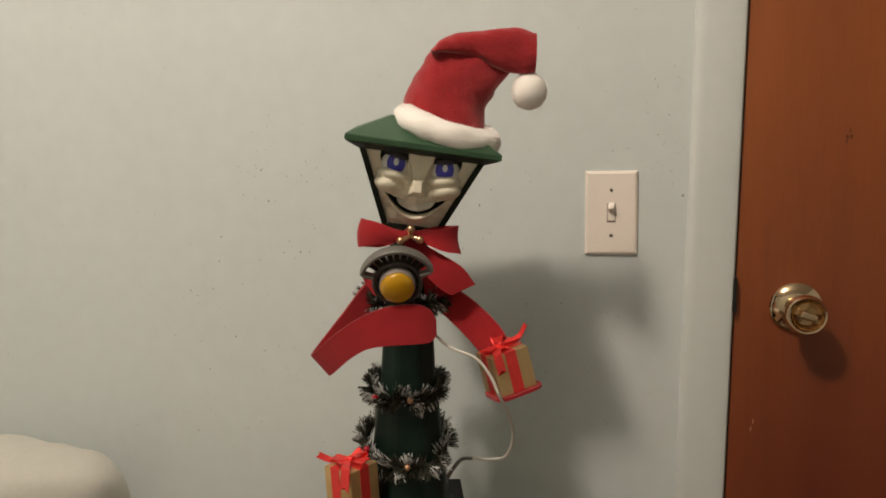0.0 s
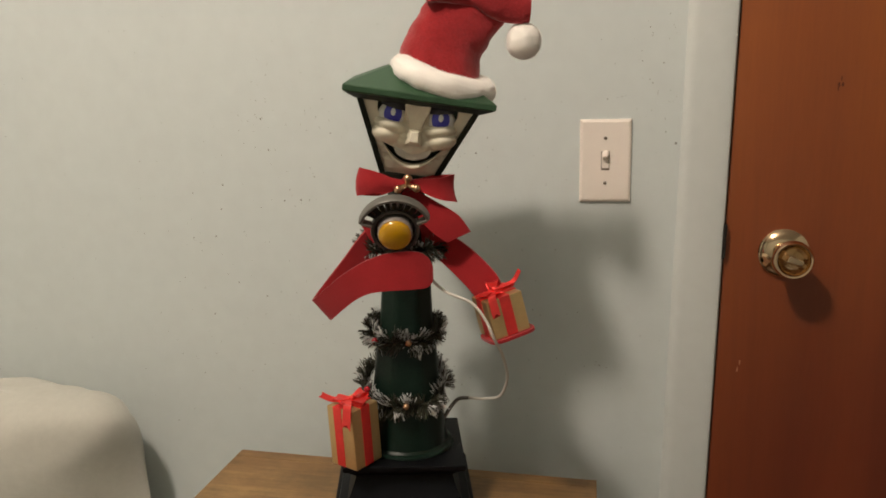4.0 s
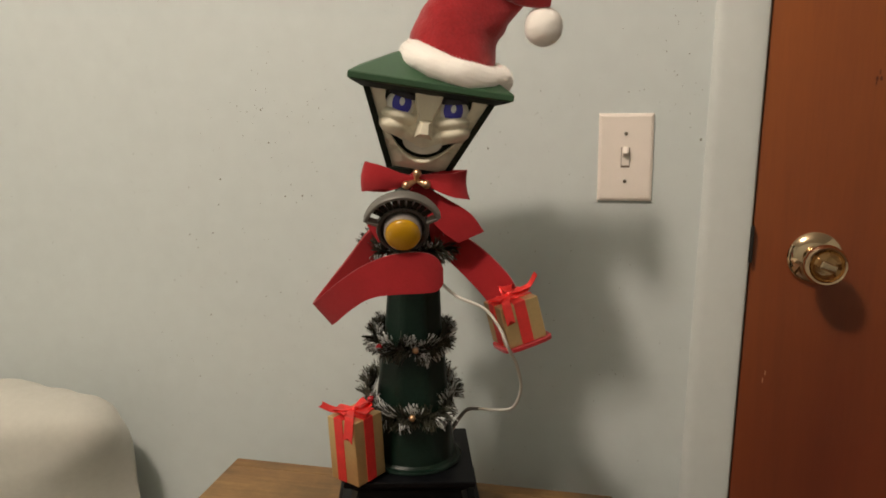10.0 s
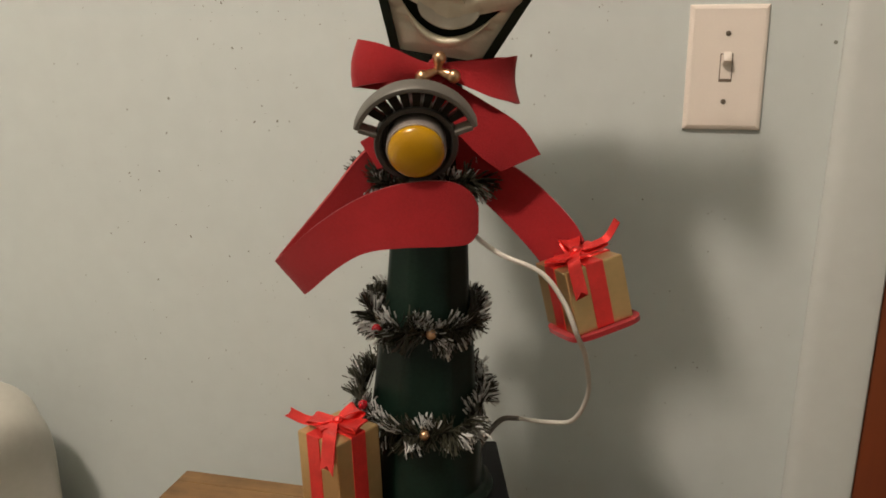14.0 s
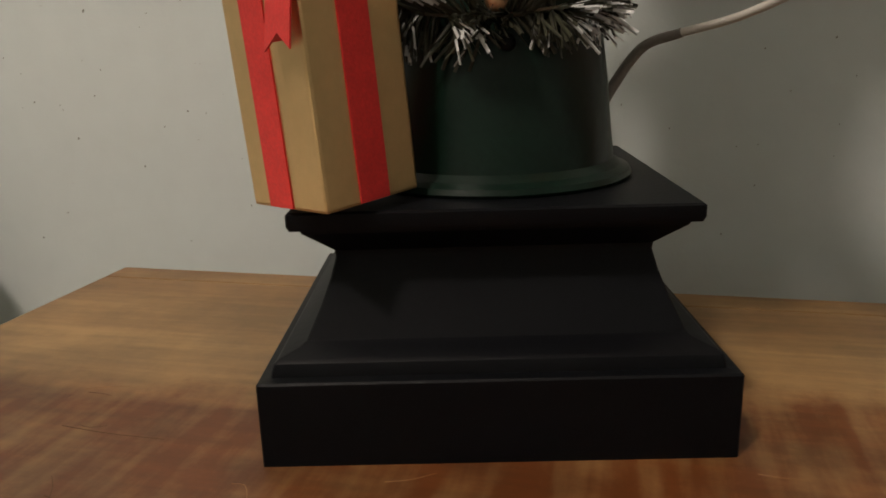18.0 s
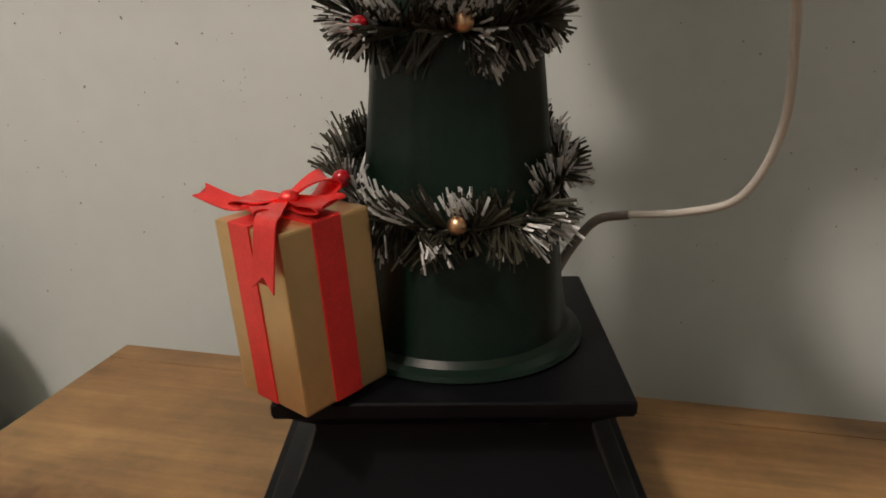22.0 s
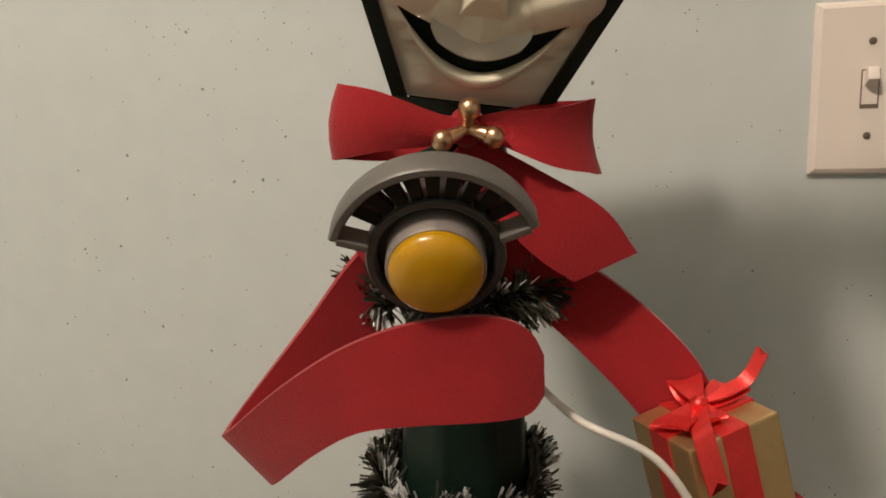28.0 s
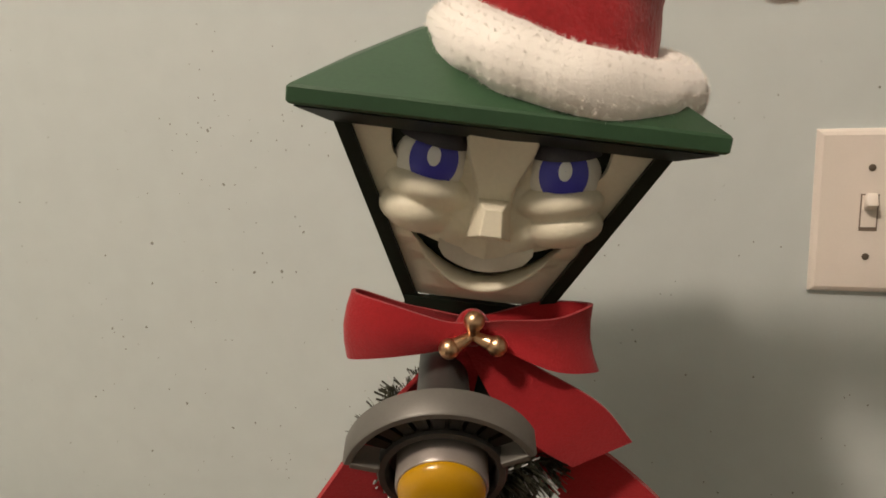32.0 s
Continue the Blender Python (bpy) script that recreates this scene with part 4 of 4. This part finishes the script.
HOLD = POST @ pose(0.1130, -0.062, 0.2440, 0, -15, 0)
tray = bmesh.new()
rings = []
for z in (-0.0034, 0.0):
    ring = []
    for k in range(40):
        a = 2 * math.pi * k / 40
        c, s = math.cos(a), math.sin(a)
        ring.append((0.0275 * math.copysign(abs(c) ** 0.45, c), 0.0240 * math.copysign(abs(s) ** 0.45, s), z))
    rings.append(ring)
loft(rings, bm=tray)
tray.transform(POST.inverted() @ HOLD @ pose(0.002, -0.002, 0, 0, 0, 18))
part("hand_tray", tray, FELT, arm_r, "flat red felt tray under the gift", smooth=40)
_, b2, h2 = gift("gift_box", HOLD @ pose(0, 0, 0.0003, 0, 0, 18), 0.0430, 0.0430, 0.0440, "small gold gift box with red ribbon held on the arm", 0.0)
swallowtail(b2, [(0, -0.003, h2 + 0.005), (-0.009, -0.013, h2 + 0.0045), (-0.0140, -0.0215, h2 + 0.002), (-0.0155, -0.0262, h2 - 0.018)], (1, 0.1, 0.1), 0.0050)
swallowtail(b2, [(0.003, 0, h2 + 0.004), (0.014, -0.001, h2 + 0.006), (0.024, -0.002, h2 + 0.008), (0.033, -0.004, h2 + 0.018)], (-0.1, 1, 0.6), 0.0030)


# tinsel garlands wound round the post
def garland(z, radius, dip, tilt, seed, berries, count=2300, label="", frost=0.5):
    r = random.Random(seed)
    g = thing("tinsel_garland", POST, label, "garland", "tinsel garlands")
    ring = [Vector((radius * math.cos(a), radius * math.sin(a), z - dip * math.cos(a + math.pi / 2) + tilt * math.cos(a))) for a in (radians(360 * k / 48) for k in range(49))]
    part("wire", tube(ring, 0.0011, 6, 2), NEEDLE, g)
    dark, pale = bmesh.new(), bmesh.new()
    sprays = count // 24
    for n in range(sprays * 24):
        if n % 24 == 0:
            a0, b0 = radians(360 * (n // 24 + r.uniform(-0.6, 0.6)) / sprays), r.uniform(-1.9, 1.9)
            lay, white, long = r.choice((-1, 1)) * r.uniform(0.15, 0.8), r.random() < frost, r.uniform(0.8, 1.15)
        a = a0 + r.gauss(0, 0.07)
        out, along = Vector((math.cos(a), math.sin(a), 0)), Vector((-math.sin(a), math.cos(a), 0))
        p = Vector((radius * math.cos(a), radius * math.sin(a), z - dip * math.cos(a + math.pi / 2) + tilt * math.cos(a)))
        b = b0 + r.gauss(0, 0.22)
        d = (math.cos(b) * out + math.sin(b) * Vector((0, 0, 1)) + (lay + r.gauss(0, 0.22)) * along).normalized()
        L = long * r.uniform(0.013, 0.0200)
        w = r.uniform(0.00040, 0.00072)
        side = d.cross(Vector((r.uniform(-1, 1), r.uniform(-1, 1), r.uniform(-1, 1)))).normalized()
        over = side.cross(d)
        frosted = r.random() < (0.75 if white else 0.04)
        cut = L * (r.uniform(0.40, 0.75) if frosted else 1)
        for bm, f0, f1, k in ((dark, 0, cut, 1.0), (pale, cut, L, 1.05)):
            if f1 - f0 < 1e-5:
                continue
            q = [bm.verts.new(p + d * f + k * w * (c * side + s * 0.2 * over)) for f in (f0, f1) for c, s in ((1, 0), (0, 1), (-1, 0), (0, -1))]
            for i in range(4):
                bm.faces.new((q[i], q[(i + 1) % 4], q[4 + (i + 1) % 4], q[4 + i]))
            bm.faces.new(q[4:])
    tagged(part("tinsel", dark, NEEDLE, g, "dark green tinsel needles"), kind="stuff")
    tagged(part("frost", pale, SNOW, g, "white frosted needle tips"), kind="stuff")
    for ang, dz, m, rr in berries:
        a = radians(ang)
        p = Vector(((radius + 0.0085) * math.cos(a), (radius + 0.0085) * math.sin(a), z - dip * math.cos(a + math.pi / 2) + tilt * math.cos(a) + dz))
        part("red_berry" if m is BERRY else "gold_berry", ball(p, rr, 16), m, g, smooth=80)
    return g


garland(0.1630, 0.0470, 0.0140, 0.000, 11, ((-88, 0.0045, GOLD, 0.0038), (-141, 0.013, BERRY, 0.0038)), label="green tinsel garland with frosted tips round the foot of the post")
garland(0.2290, 0.0385, 0.0060, 0.000, 12, ((-84, 0.003, GOLD, 0.0038), (-136, 0.000, BERRY, 0.0038)), label="green tinsel garland with frosted tips round the middle of the post")
garland(0.3345, 0.0430, 0.004, 0.003, 13, ((-38, -0.006, BERRY, 0.0036), (-70, -0.012, BERRY, 0.0036)), count=2400, frost=0.22, label="green tinsel garland tucked behind the chest button")

# power cable
cord = thing("power_cable", POST, "thin white power cable looping beside the post", "cable")
part("cord", tube([(0.024, 0.020, 0.304), (0.030, -0.040, 0.300), (0.046, -0.078, 0.293), (0.072, -0.092, 0.284), (0.0870, -0.0970, 0.266), (0.0960, -0.0985, 0.246), (0.108, -0.080, 0.222), (0.117, -0.058, 0.188), (0.112, -0.041, 0.160), (0.098, -0.020, 0.148), (0.076, 0.003, 0.1405)], 0.0017, 10, 8), CABLE, cord, smooth=60)
part("strain_relief", tube([(0.079, 0.0000, 0.1415), (0.066, 0.010, 0.136), (0.055, 0.015, 0.120), (0.046, 0.014, 0.104)], (0.0020, 0.0026), 10, 8), CABLEDARK, cord, smooth=60)

# ceiling light that lights the room
fixture = thing("ceiling_light", Matrix.Identity(4), "round ceiling light with a dark metal canopy", "ceiling light")
part("canopy", lathe([(0.001, 0), (0.075, 0), (0.070, -0.02), (0.02, -0.03), (0.001, -0.03)][::-1], 32, m=Matrix.Translation((LAMP.x, LAMP.y, H))), DARKMETAL, fixture, smooth=40)
